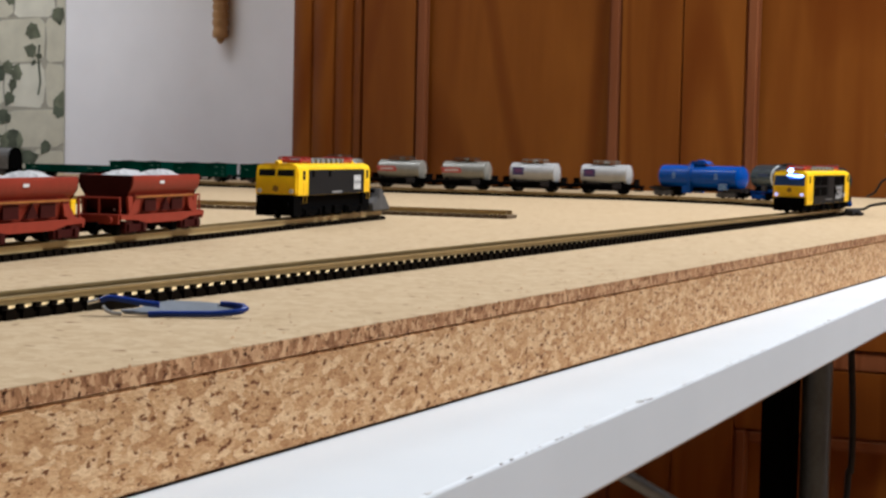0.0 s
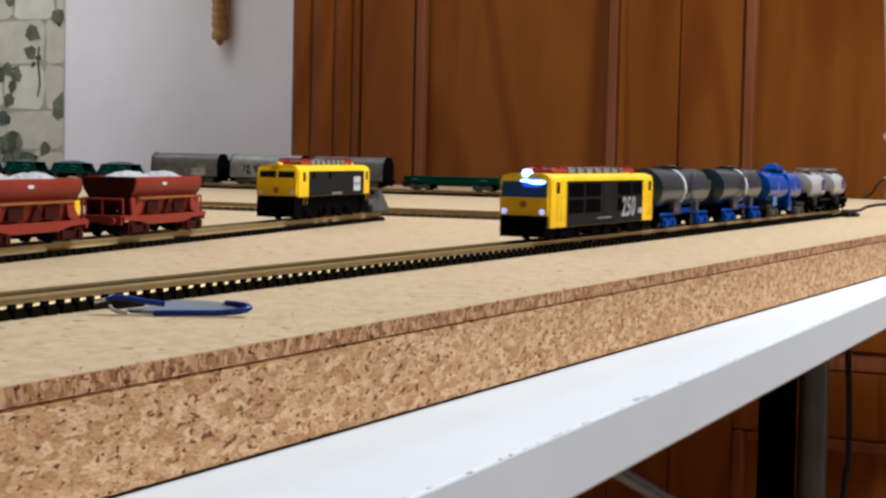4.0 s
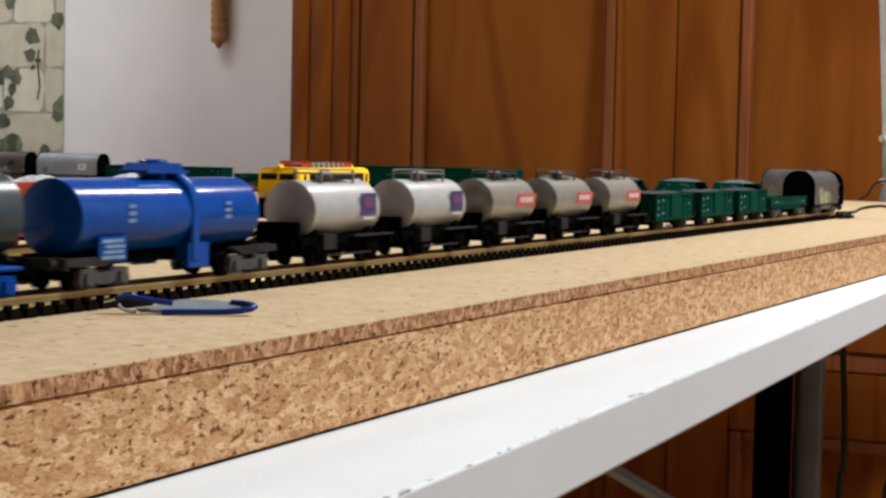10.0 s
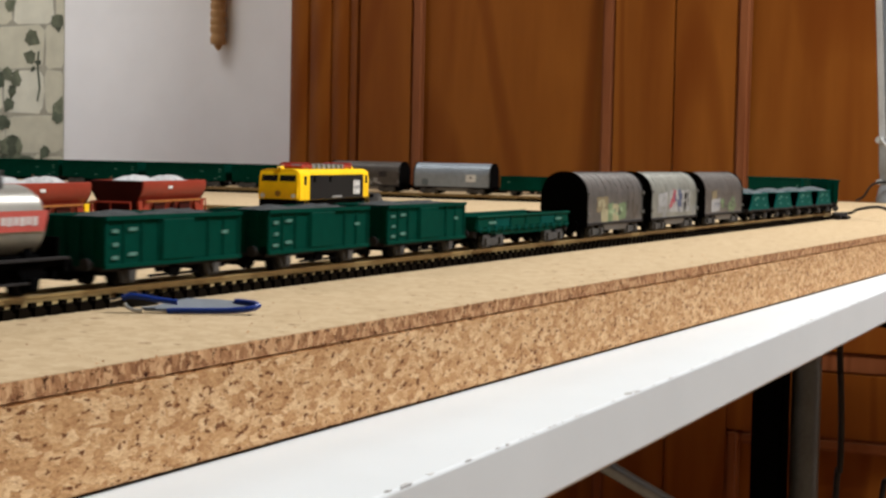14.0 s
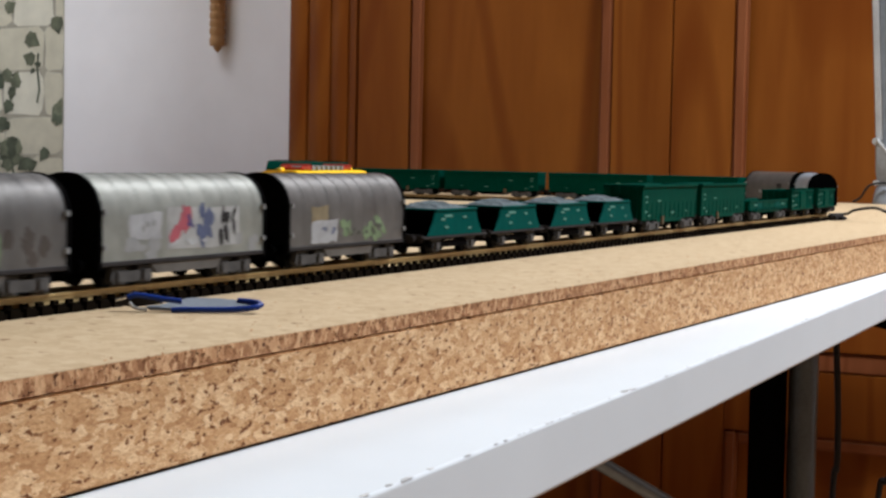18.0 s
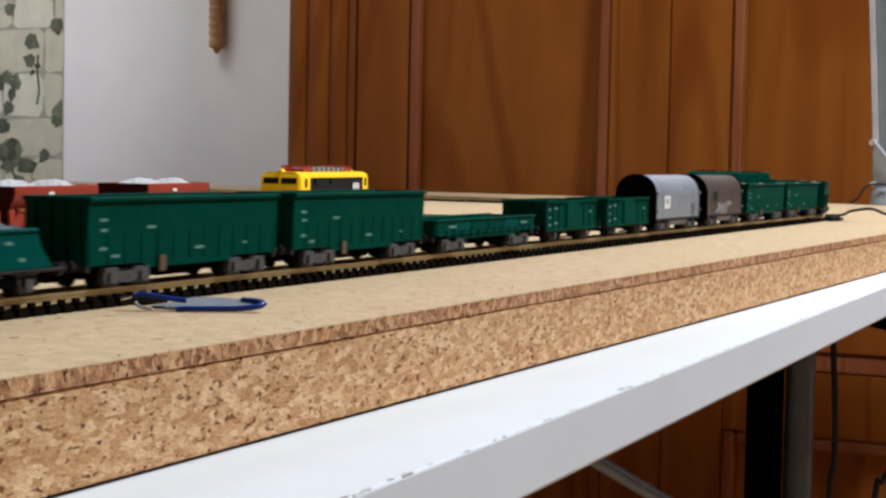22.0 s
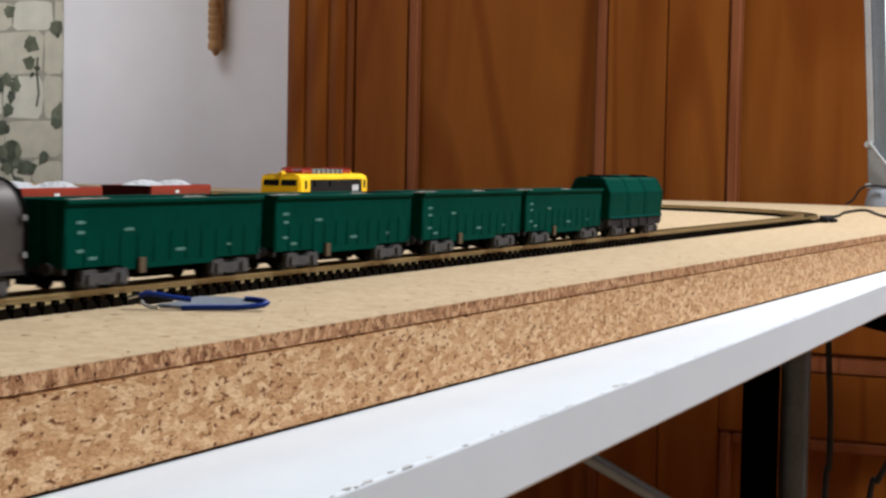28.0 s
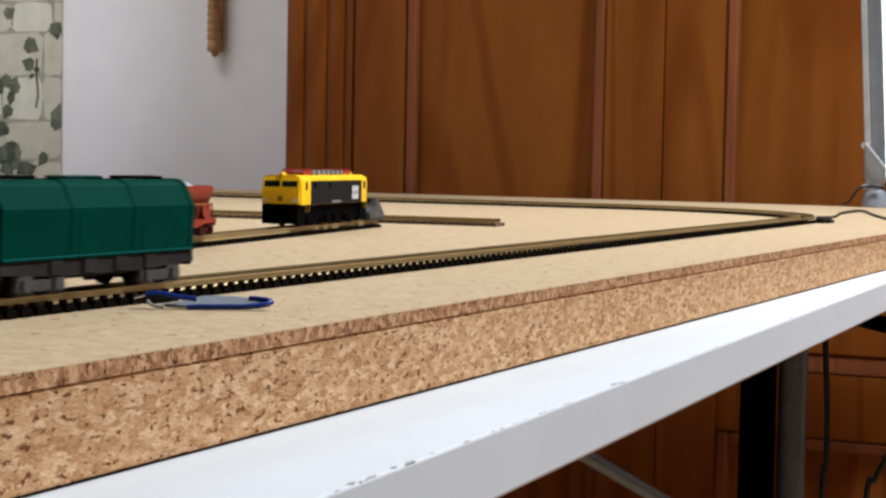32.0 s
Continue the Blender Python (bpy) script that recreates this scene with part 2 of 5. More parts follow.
SHEET_EDGE = flaked("cork_edge", [(0.15, (0.19, 0.072, 0.026)), (0.5, (0.40, 0.192, 0.086)), (0.85, (0.63, 0.375, 0.195))], 640, (1.15, 1.0, 0.8), pit=0.32, pit_scale=700, bump=0.9, mix=0.4)
CHIPBOARD = flaked("chipboard_edge", [(0.20, (0.345, 0.156, 0.060)), (0.46, (0.51, 0.280, 0.126)), (0.80, (0.71, 0.468, 0.264))], 700, (0.52, 1.0, 1.05), pit=0.345, pit_scale=900, bump=0.9, mix=0.55)

# ---- mesh helpers; lengths in millimetres ----


def box(bm, x0, x1, y0, y1, z0, z1):
    v = [bm.verts.new((x / 1000, y / 1000, z / 1000)) for x in (x0, x1) for y in (y0, y1) for z in (z0, z1)]
    for q in ((0, 1, 3, 2), (4, 6, 7, 5), (0, 4, 5, 1), (2, 3, 7, 6), (0, 2, 6, 4), (1, 5, 7, 3)):
        bm.faces.new([v[i] for i in q])


def prism(bm, profile, a0, a1, axis="x"):
    """A closed outline extruded along an axis: (y, z) along x, (x, z) along y, (x, y) along z."""
    def at(p, a):
        p0, p1, a = p[0] / 1000, p[1] / 1000, a / 1000
        return {"x": (a, p0, p1), "y": (p0, a, p1), "z": (p0, p1, a)}[axis]
    lo, hi = [bm.verts.new(at(p, a0)) for p in profile], [bm.verts.new(at(p, a1)) for p in profile]
    k = len(profile)
    bm.faces.new(lo)
    bm.faces.new(hi[::-1])
    for i in range(k):
        bm.faces.new((lo[i], hi[i], hi[(i + 1) % k], lo[(i + 1) % k]))


def lathe(bm, stations, centre, axis="x", seg=28, squash=1.0):
    """Rings (place, radius) round an axis through centre."""
    rings = []
    for a, r in stations:
        ring = []
        for i in range(seg):
            c, s = r * math.cos(2 * math.pi * i / seg), r * math.sin(2 * math.pi * i / seg) * squash
            p = {"x": (a, c, s), "y": (c, a, s), "z": (c, s, a)}[axis]
            ring.append(bm.verts.new([(p[j] + centre[j]) / 1000 for j in range(3)]))
        rings.append(ring)
    for r0, r1 in zip(rings, rings[1:]):
        for i in range(seg):
            bm.faces.new((r0[i], r0[(i + 1) % seg], r1[(i + 1) % seg], r1[i]))
    bm.faces.new(rings[0][::-1])
    bm.faces.new(rings[-1])


def sweep(bm, points, r, seg=8):
    """A round rod along points (mm)."""
    pts = [Vector(p) / 1000 for p in points]
    rings = []
    for i, p in enumerate(pts):
        d = (pts[min(i + 1, len(pts) - 1)] - pts[max(i - 1, 0)]).normalized()
        side = d.cross(Vector((0, 0, 1)))
        side = side.normalized() if side.length > 1e-4 else Vector((1, 0, 0))
        up = side.cross(d)
        rings.append([bm.verts.new(p + (side * math.cos(2 * math.pi * k / seg) + up * math.sin(2 * math.pi * k / seg)) * r / 1000) for k in range(seg)])
    for r0, r1 in zip(rings, rings[1:]):
        for k in range(seg):
            bm.faces.new((r0[k], r0[(k + 1) % seg], r1[(k + 1) % seg], r1[k]))
    bm.faces.new(rings[0][::-1])
    bm.faces.new(rings[-1])


def soften(bm, width, segments=1):
    """Rounds the sharp edges (mm)."""
    bmesh.ops.recalc_face_normals(bm, faces=bm.faces)
    sharp = [e for e in bm.edges if len(e.link_faces) == 2 and e.calc_face_angle(0) > 0.6]
    bmesh.ops.bevel(bm, geom=sharp, offset=width / 1000, segments=segments, affect="EDGES", clamp_overlap=True)


def mesh_of(name, bm, material_used, smooth=False):
    bmesh.ops.recalc_face_normals(bm, faces=bm.faces)
    me = bpy.data.meshes.new(name)
    bm.to_mesh(me)
    bm.free()
    me.materials.append(material_used)
    if smooth:
        me.shade_smooth()
        me.set_sharp_from_angle(angle=radians(40))
    return me


def part(name, bm, material_used, parent=None, label="", smooth=False, place=None):
    """Links a bmesh as one mesh object under a thing or a part."""
    ob = new(name, mesh_of(name, bm, material_used, smooth))
    ob.parent = parent
    if place is not None:
        ob.matrix_basis = place
    if label:
        ob["label"] = label
    return ob


def fresh():
    return bmesh.new()


def base(name):
    ob = new(name)
    ob.empty_display_size = 0.01
    return ob


# ---- setting: room ----
def plain(name, x0, x1, y0, y1, z0, z1, mat, label, category):
    bm = fresh()
    box(bm, x0, x1, y0, y1, z0, z1)
    return tagged(part(name, bm, mat), label, category, kind="structure")


# unseen floor, its tone raised to bounce light under the table
plain("floor", -2300, 2000, -2300, 2000, -800, -750, FLOOR, "brown floor of the room under the table", "floor")
# ceiling stays out of view; its dark tone keeps bounced light low
plain("ceiling", -2300, 2000, -2300, 2000, 1800, 1850, CEILING, "unseen ceiling, coloured dark to cut bounced light", "ceiling")
plain("wall_east", 1850, 2000, -2300, 2000, -750, 1800, PLASTER, "plain white plastered wall behind the table", "wall")
# west and south walls are unseen and dark so little light bounces back
plain("wall_west", -2450, -2300, -2300, 2000, -750, 1800, WOOD_DARK, "unseen closing wall, coloured dark to cut bounced light", "wall")
plain("wall_south", -2300, 2000, -2450, -2300, -750, 1800, WOOD_DARK, "unseen closing wall, coloured dark to cut bounced light", "wall")
plain("wall_north", -2300, 1850, 1850, 2000, -750, 1800, PLASTER, "plain white plastered wall", "wall")

# ---- table and board ----
table = tagged(base("table"), "white laminate table on grey steel and black legs", "table")
bm = fresh()
turn = [math.radians(90 + 90 * k / 8) for k in range(9)]
lower = [(1.4 - 1.4 * math.sin(a), -34.9 + 1.4 * math.cos(a)) for a in turn]
upper = [(0.8 + 0.8 * math.cos(a), -21.7 + 0.8 * math.sin(a)) for a in turn]
prism(bm, lower + [(1540, -36.3), (1540, -20.9)] + upper, -900, 1680)
for v in bm.verts:
    v.co.y += -0.1295 + 0.01993 * (v.co.x + 0.9)
part("tabletop", bm, WHITE_TOP, table)

board = tagged(base("layout_board"), "chipboard baseboard topped with a thin cork sheet", "board")
# black sheet paints the shadow line between board and table
bm = fresh()
prism(bm, [(-748, -51.0), (1618, -87.0), (1618, 1298), (-748, 1298)], -20.85, -20.3, "z")
part("shadow_gap", bm, BLACK, board, "thin black sheet painting the shadow line under the board")
bm = fresh()
prism(bm, [(-750, -51.9), (1620, -87.9), (1620, 1300), (-750, 1300)], -20.3, -3.45, "z")
soften(bm, 0.45, 2)
part("chipboard", bm, CHIPBOARD, board, "raw chipboard edge")
# dark strip fills the joint between cork and chipboard
bm = fresh()
prism(bm, [(-748, -50.4), (1618, -86.4), (1618, 1298), (-748, 1298)], -3.45, -3.2, "z")
part("joint_strip", bm, OXIDE_SHADE, board, "dark recessed strip in the joint under the cork")
bm = fresh()
prism(bm, [(-750, -51.6), (1620, -87.6), (1620, 1300), (-750, 1300)], -0.15, 0, "z")
part("cork_surface", bm, SHEET_TOP, board)
bm = fresh()
prism(bm, [(-750, -51.8), (1620, -87.8), (1620, 1300), (-750, 1300)], -3.2, -0.15, "z")
part("cork_edge", bm, SHEET_EDGE, board, "crumbly brown cork edge")
# crumbs that break the upper rim of the cork
rnd = random.Random(12)
verts, faces = [], []
for i in range(1500):
    x = 160 + 1440 * (i / 1500) ** 1.25 + rnd.uniform(-1, 1)
    r = rnd.uniform(0.2, 0.55)
    y = -51.8 - 36.0 * (x + 750) / 2370 + rnd.uniform(-0.25, 0.35)
    z = rnd.choice((-0.25, -0.4, -0.7, -1.5, -2.4, -3.0)) + rnd.uniform(-0.2, 0.15)
    k = len(verts)
    for dx, dy, dz in ((1.3, 0, 0), (-1.3, 0, 0), (0, 0.9, 0), (0, -0.7, 0), (0, 0, 0.9), (0, 0, -0.9)):
        q = r * rnd.uniform(0.6, 1.3)
        verts.append(((x + dx * q) / 1000, (y + dy * q) / 1000, (z + dz * q) / 1000))
    for a, b, c in ((0, 2, 4), (2, 1, 4), (1, 3, 4), (3, 0, 4), (2, 0, 5), (1, 2, 5), (3, 1, 5), (0, 3, 5)):
        faces.append((k + a, k + b, k + c))
for i in range(90):
    x = rnd.uniform(170, 620)
    y = -51.8 - 36.0 * (x + 750) / 2370 + rnd.uniform(3, 46) * rnd.uniform(0.3, 1)
    r, k = rnd.uniform(0.12, 0.32), len(verts)
    for dx, dy, dz in ((1.3, 0, 0), (-1.3, 0, 0), (0, 1.1, 0), (0, -1.1, 0), (0, 0, 0.9), (0, 0, -0.2)):
        q = r * rnd.uniform(0.6, 1.3)
        verts.append(((x + dx * q) / 1000, (y + dy * q) / 1000, (0.02 + dz * q) / 1000))
    for a, b, c in ((0, 2, 4), (2, 1, 4), (1, 3, 4), (3, 0, 4), (2, 0, 5), (1, 2, 5), (3, 1, 5), (0, 3, 5)):
        faces.append((k + a, k + b, k + c))
crumbs = bpy.data.meshes.new("cork_crumb")
crumbs.from_pydata(verts, [], faces)
crumbs.materials.append(SHEET_EDGE)
ob = new("cork_crumb", crumbs)
ob.parent = board
tagged(ob, kind="stuff")

# ---- wardrobe ----
wardrobe = tagged(base("wardrobe"), "tall varnished brown wooden wardrobe with framed panel doors", "wardrobe")
bm = fresh()
box(bm, 1775, 1849, -900, 783, -748, 1798)
part("carcass", bm, WOOD, wardrobe)


def wardrobe_door(y0, y1, z0, z1, stile):
    bm = fresh()
    box(bm, 1752, 1774, y0, y1, z0, z1)
    door = part("door", bm, WOOD, wardrobe)
    for a0, a1, b0, b1 in ((y0, y0 + stile, z0, z1), (y1 - stile, y1, z0, z1), (y0 + stile, y1 - stile, z0, z0 + stile), (y0 + stile, y1 - stile, z1 - stile, z1)):
        bm = fresh()
        box(bm, 1744, 1751.5, a0 + 0.1, a1 - 0.1, b0 + 0.1, b1 - 0.1)
        soften(bm, 0.9, 2)
        part("door_frame", bm, WOOD, door)
    bm = fresh()
    i0, i1, k0, k1 = y0 + stile - 0.3, y1 - stile + 0.3, z0 + stile - 0.3, z1 - stile + 0.3
    for c in ((i0, i0 + 15, k0, k1), (i1 - 15, i1, k0, k1), (i0 + 15, i1 - 15, k0, k0 + 15), (i0 + 15, i1 - 15, k1 - 15, k1)):
        box(bm, 1742.5, 1751.5, *c)
    soften(bm, 3.5, 3)
    part("moulding", bm, WOOD_TRIM, door)


# fluted corner post
bm = fresh()
flutes = [(1774, 783), (1748, 783), (1744, 777), (1744, 764), (1748, 757), (1744, 751), (1743, 742), (1744, 733), (1748.5, 727), (1745, 721), (1744.5, 711), (1749, 703), (1746, 699), (1746, 692), (1749, 689), (1774, 689)]
prism(bm, flutes, -740, 1790, "z")
part("side_post", bm, WOOD, wardrobe, "fluted reddish corner post", True)
bm = fresh()
box(bm, 1746, 1774, -77.3, 304.6, -181.6, -160.4)
soften(bm, 2, 2)
part("middle_rail", bm, WOOD_TRIM, wardrobe)
wardrobe_door(305.4, 688.0, -740, 1790, 68)
wardrobe_door(-77.3, 304.6, -160, 1790, 68)
wardrobe_door(-77.3, 304.6, -740, -182, 68)
wardrobe_door(-457, -78.3, -740, 1790, 68)
wardrobe_door(-839, -461, -740, 1790, 68)

# ---- track ----
RAIL_TOP = 4.2
S_LEFT, S_RIGHT, RADIUS, SIDE = -0.45, 1.060, 0.2100, 0.78
QUARTER = RADIUS * math.pi / 2
LEGS = [("line", S_RIGHT - S_LEFT), ("arc", QUARTER), ("line", SIDE), ("arc", QUARTER), ("line", S_RIGHT - S_LEFT), ("arc", QUARTER), ("line", SIDE), ("arc", QUARTER)]
ROUND = sum(a for _, a in LEGS)


def on_loop(s):
    """The place and heading on the oval at the way s; s = x along the front straight."""
    s = (s - S_LEFT) % ROUND
    x, y, h = S_LEFT, 0.0, 0.0
    for kind, length in LEGS:
        d = min(s, length)
        if kind == "line":
            x, y = x + d * math.cos(h), y + d * math.sin(h)
        else:
            a = d / RADIUS
            x += RADIUS * (math.sin(h + a) - math.sin(h))
            y += RADIUS * (math.cos(h) - math.cos(h + a))
            h += a
        s -= d
        if s <= 1e-9:
            break
    return x, y, h


def rail_bm(line, offset):
    """One rail along (x, y, heading) places, foot, web and head."""
    bm = fresh()
    shape = [(-0.9, 0), (0.9, 0), (0.35, 0.45), (0.35, 1.45), (0.55, 1.6), (0.55, 2.2), (-0.55, 2.2), (-0.55, 1.6), (-0.35, 1.45), (-0.35, 0.45)]
    rings = []
    for x, y, h in line:
        nx, ny = -math.sin(h), math.cos(h)
        rings.append([bm.verts.new((x + nx * (offset + a) / 1000, y + ny * (offset + a) / 1000, (2.0 + b) / 1000)) for a, b in shape])
    for r0, r1 in zip(rings, rings[1:]):
        for i in range(len(shape)):
            j = (i + 1) % len(shape)
            bm.faces.new((r0[i], r1[i], r1[j], r0[j]))
    bm.faces.new(rings[0])
    bm.faces.new(rings[-1][::-1])
    return bm


def sleeper_mesh(mat):
    bm = fresh()
    prism(bm, [(-1.7, 0), (1.7, 0), (1.45, 2.0), (-1.45, 2.0)], -8.2, 8.2, "y")
    for y in (-4.9, 4.9):
        box(bm, -0.9, 0.9, y - 1.7, y - 0.75, 2.0, 2.8)
        box(bm, -0.9, 0.9, y + 0.75, y + 1.7, 2.0, 2.8)
    return mesh_of("sleeper", bm, mat)


def joined_sleepers(places, mat, parent, height=1.9):
    bm = fresh()
    for x, y, h in places:
        c, s = math.cos(h), math.sin(h)
        v = [bm.verts.new((x + (a * c - b * s) / 1000, y + (a * s + b * c) / 1000, z / 1000)) for a in (-1.6, 1.6) for b in (-8.2, 8.2) for z in (0.05, height)]
        for q in ((0, 1, 3, 2), (4, 6, 7, 5), (0, 4, 5, 1), (2, 3, 7, 6), (1, 5, 7, 3)):
            bm.faces.new([v[i] for i in q])
    return tagged(part("sleepers", bm, mat, parent), kind="stuff")


def track(name, label, line, mat):
    t = tagged(base(name), label, "track", kind="structure")
    for off in (-4.85, 4.85):
        part("rail", rail_bm(line, off), RAIL, t)
        # strip along each rail in the sleeper colour, so the gaps read dark
        bm = fresh()
        rings = []
        for x, y, h in line:
            nx, ny = -math.sin(h), math.cos(h)
            rings.append([bm.verts.new((x + nx * (off * 1.08 + a) / 1000, y + ny * (off * 1.08 + a) / 1000, z / 1000)) for a, z in ((-2.3, 0.05), (2.3, 0.05), (2.3, 1.2), (-2.3, 1.2))])
        for r0, r1 in zip(rings, rings[1:]):
            for i in range(4):
                bm.faces.new((r0[i], r1[i], r1[(i + 1) % 4], r0[(i + 1) % 4]))
        part("web", bm, mat, t)
    return t


PITCH = 0.0051
loop_line = [on_loop(S_LEFT + ROUND * i / 420) for i in range(421)]
main_track = track("main_track", "oval of brass-railed model track with black sleepers", loop_line, SLEEPER)
joined_sleepers([on_loop(S_RIGHT + 0.004 + PITCH * i) for i in range(int((ROUND - 0.90) / PITCH))], SLEEPER, main_track)


def straight(x0, y0, x1, y1):
    d = math.hypot(x1 - x0, y1 - y0)
    h = math.atan2(y1 - y0, x1 - x0)
    return d, [(x0 + (x1 - x0) * k / d, y0 + (y1 - y0) * k / d, h) for k in (0, d)]


SIDING_H = math.atan(0.173)


def on_siding(x):
    return x, 0.108 + 0.173 * (x - 0.42), SIDING_H


d, line = straight(*on_siding(0.0)[:2], *on_siding(0.775)[:2])
siding = track("siding_track", "straight siding of model track with dark sleepers", line, SLEEPER)
joined_sleepers([(line[0][0] + PITCH * i * math.cos(SIDING_H), line[0][1] + PITCH * i * math.sin(SIDING_H), SIDING_H) for i in range(int(d / PITCH))], SLEEPER, siding)
d, line = straight(0.842, 0.122, 0.800, 0.62)
spare = track("spare_track", "loose length of brown sleepered model track", line, SLEEPER_BROWN)
h2 = line[0][2]
joined_sleepers([(line[0][0] + PITCH * i * math.cos(h2), line[0][1] + PITCH * i * math.sin(h2), h2) for i in range(int(d / PITCH))], SLEEPER_BROWN, spare)

# ---- rolling stock: x forward, y = +-, z = 0 on the rail head ----


def wheelset_bm(x, r=2.9):
    bm = fresh()
    for y in (-4.2, 4.2):
        s = 1 if y > 0 else -1
        lathe(bm, [(y - 1.0, r), (y + 1.0, r - 0.15), (y + 1.01, r - 0.9), (y + 0.7, r - 1.0)] if s > 0 else [(y - 0.7, r - 1.0), (y - 1.01, r - 0.9), (y - 1.0, r - 0.15), (y + 1.0, r)], (0, 0, 0), "y", 16)
    lathe(bm, [(-3.5, 0.7), (3.5, 0.7)], (0, 0, 0), "y", 8)
    bmesh.ops.translate(bm, vec=(x / 1000, 0, r / 1000), verts=bm.verts)
    return bm


WHEELSET = mesh_of("wheelset", wheelset_bm(0), WHEEL, True)


def add_wheelset(x, parent):
    ob = new("wheelset", WHEELSET)
    ob.parent = parent
    ob.matrix_basis = Matrix.Translation((x / 1000, 0, 0))
    return ob


def add_bogie(x, mat, parent, half=6.0):
    """A two-axle bogie with shaped side frames."""
    bogie = base("bogie")
    bogie.parent = parent
    bogie.matrix_basis = Matrix.Translation((x / 1000, 0, 0))
    for s in (-1, 1):
        bm = fresh()
        prism(bm, [(-half - 3, 2.2), (-half - 2.4, 4.8), (-half + 2.2, 5.0), (-2.6, 3.9), (2.6, 3.9), (half - 2.2, 5.0), (half + 2.4, 4.8), (half + 3, 2.2), (half + 2.0, 0.9), (half - 2.0, 0.9), (half - 2.6, 2.2), (2.4, 1.4), (-2.4, 1.4), (-half + 2.6, 2.2), (-half + 2.0, 0.9), (-half - 2.0, 0.9)], s * 7.0, s * 8.7, "y")
        for ax in (-half, half):
            box(bm, ax - 1.4, ax + 1.4, *sorted((s * 8.7, s * 9.5)), 1.6, 4.0)
        part("side_frame", bm, mat, bogie)
    bm = fresh()
    box(bm, -2.6, 2.6, -7, 7, 2.6, 4.6)
    part("bolster", bm, mat, bogie)
    for ax in (-half, half):
        add_wheelset(ax, bogie)
    return bogie


def add_axle_guards(x, mat, parent):
    for s in (-1, 1):
        bm = fresh()
        prism(bm, [(x - 4.6, 6.4), (x + 4.6, 6.4), (x + 3.0, 4.0), (x + 1.9, 1.0), (x - 1.9, 1.0), (x - 3.0, 4.0)], s * 6.8, s * 7.9, "y")
        box(bm, x - 1.3, x + 1.3, *sorted((s * 7.9, s * 8.8)), 1.8, 4.0)
        part("axle_guard", bm, mat, parent)
    add_wheelset(x, parent)


def add_ends(half, parent, mat=BLACK, z=6.2):
    """Buffer beams, buffers and couplers."""
    for s in (-1, 1):
        bm = fresh()
        box(bm, *sorted((s * (half - 1.2), s * half)), -8.2, 8.2, z - 1.4, z + 1.2)
        for y in (-5.6, 5.6):
            lathe(bm, [(s * half, 0.8), (s * (half + 2.2), 0.8), (s * (half + 2.3), 1.5), (s * (half + 2.9), 1.5)], (0, y, z), "x", 10)
        part("buffer_beam", bm, mat, parent)
        bm = fresh()
        box(bm, *sorted((s * (half - 3), s * (half + 3.6))), -1.1, 1.1, z - 3.4, z - 1.9)
        box(bm, *sorted((s * (half + 2.4), s * (half + 3.6))), -2.2, 2.2, z - 3.6, z - 0.7)
        part("coupler", bm, BLACK, parent)


def lettering(parent, text, x, y, z, size, mat, name="number", depth=0.12, side=1):
    """Text on a side wall (mm), read from outside."""
    cu = bpy.data.curves.new(name, "FONT")
    cu.body, cu.size, cu.extrude, cu.shear, cu.offset, cu.space_character = text, size / 1000, depth / 1000, 0.18, 0.00012, 1.04
    cu.materials.append(mat)
    ob = new(name, cu)
    ob.parent = parent
    ob.matrix_basis = pose(x / 1000, y / 1000, z / 1000, 90, 0, 180 if side > 0 else 0)
    return ob


def flat_print(parent, name, x0, x1, z0, z1, y, mat, label="", slant=0.0):
    """A printed patch lying on a side wall."""
    bm = fresh()
    s = 0.12 if y > 0 else -0.12
    prism(bm, [(x0, z0), (x1, z0), (x1 + slant, z1), (x0 + slant, z1)], y, y + s, "y")
    return part(name, bm, mat, parent, label)


def patch(parent, x0, x1, z0, z1, y, mat, seed, label=""):
    """One ragged-edged painted panel on a side wall."""
    rnd = random.Random(seed)
    ring = []
    for (ax, az), (bx, bz) in zip(((x0, z0), (x1, z0), (x1, z1), (x0, z1)), ((x1, z0), (x1, z1), (x0, z1), (x0, z0))):
        for k in range(5):
            u = k / 5
            ring.append((ax + (bx - ax) * u + rnd.uniform(-0.45, 0.45), az + (bz - az) * u + rnd.uniform(-0.4, 0.4)))
    bm = fresh()
    y = math.copysign(9.35 + (abs(y) - 9.36) * 0.3, y)
    prism(bm, ring, y, y + (0.02 if y > 0 else -0.02), "y")
    return part("spray_panel", bm, mat, parent, label)


def spray(parent, x0, x1, z0, z1, y, mat, seed, strokes=5, label="", size=1.0):
    """Spray paint: one ragged patch of overlapping strokes on a side wall."""
    rnd = random.Random(seed)
    for k in range(strokes):
        cx, cz = rnd.uniform(x0, x1), rnd.uniform(z0 + 1, z1 - 1)
        a, b, turn = size * (x1 - x0) * rnd.uniform(0.12, 0.28), size * (z1 - z0) * rnd.uniform(0.2, 0.45), rnd.uniform(-0.7, 0.7)
        ring = []
        for i in range(14):
            u = i * math.pi / 7
            q = rnd.uniform(0.7, 1.15)
            px, pz = a * math.cos(u) * q, b * math.sin(u) * q
            ring.append((cx + px * math.cos(turn) - pz * math.sin(turn), cz + px * math.sin(turn) + pz * math.cos(turn)))
        bm = fresh()
        base_y = math.copysign(9.35 + (abs(y) - 9.36) * 0.3, y)
        s = (1 if y > 0 else -1) * (0.022 + 0.004 * k)
        prism(bm, ring, base_y, base_y + s, "y")
        part("spray_paint", bm, mat, parent, label)


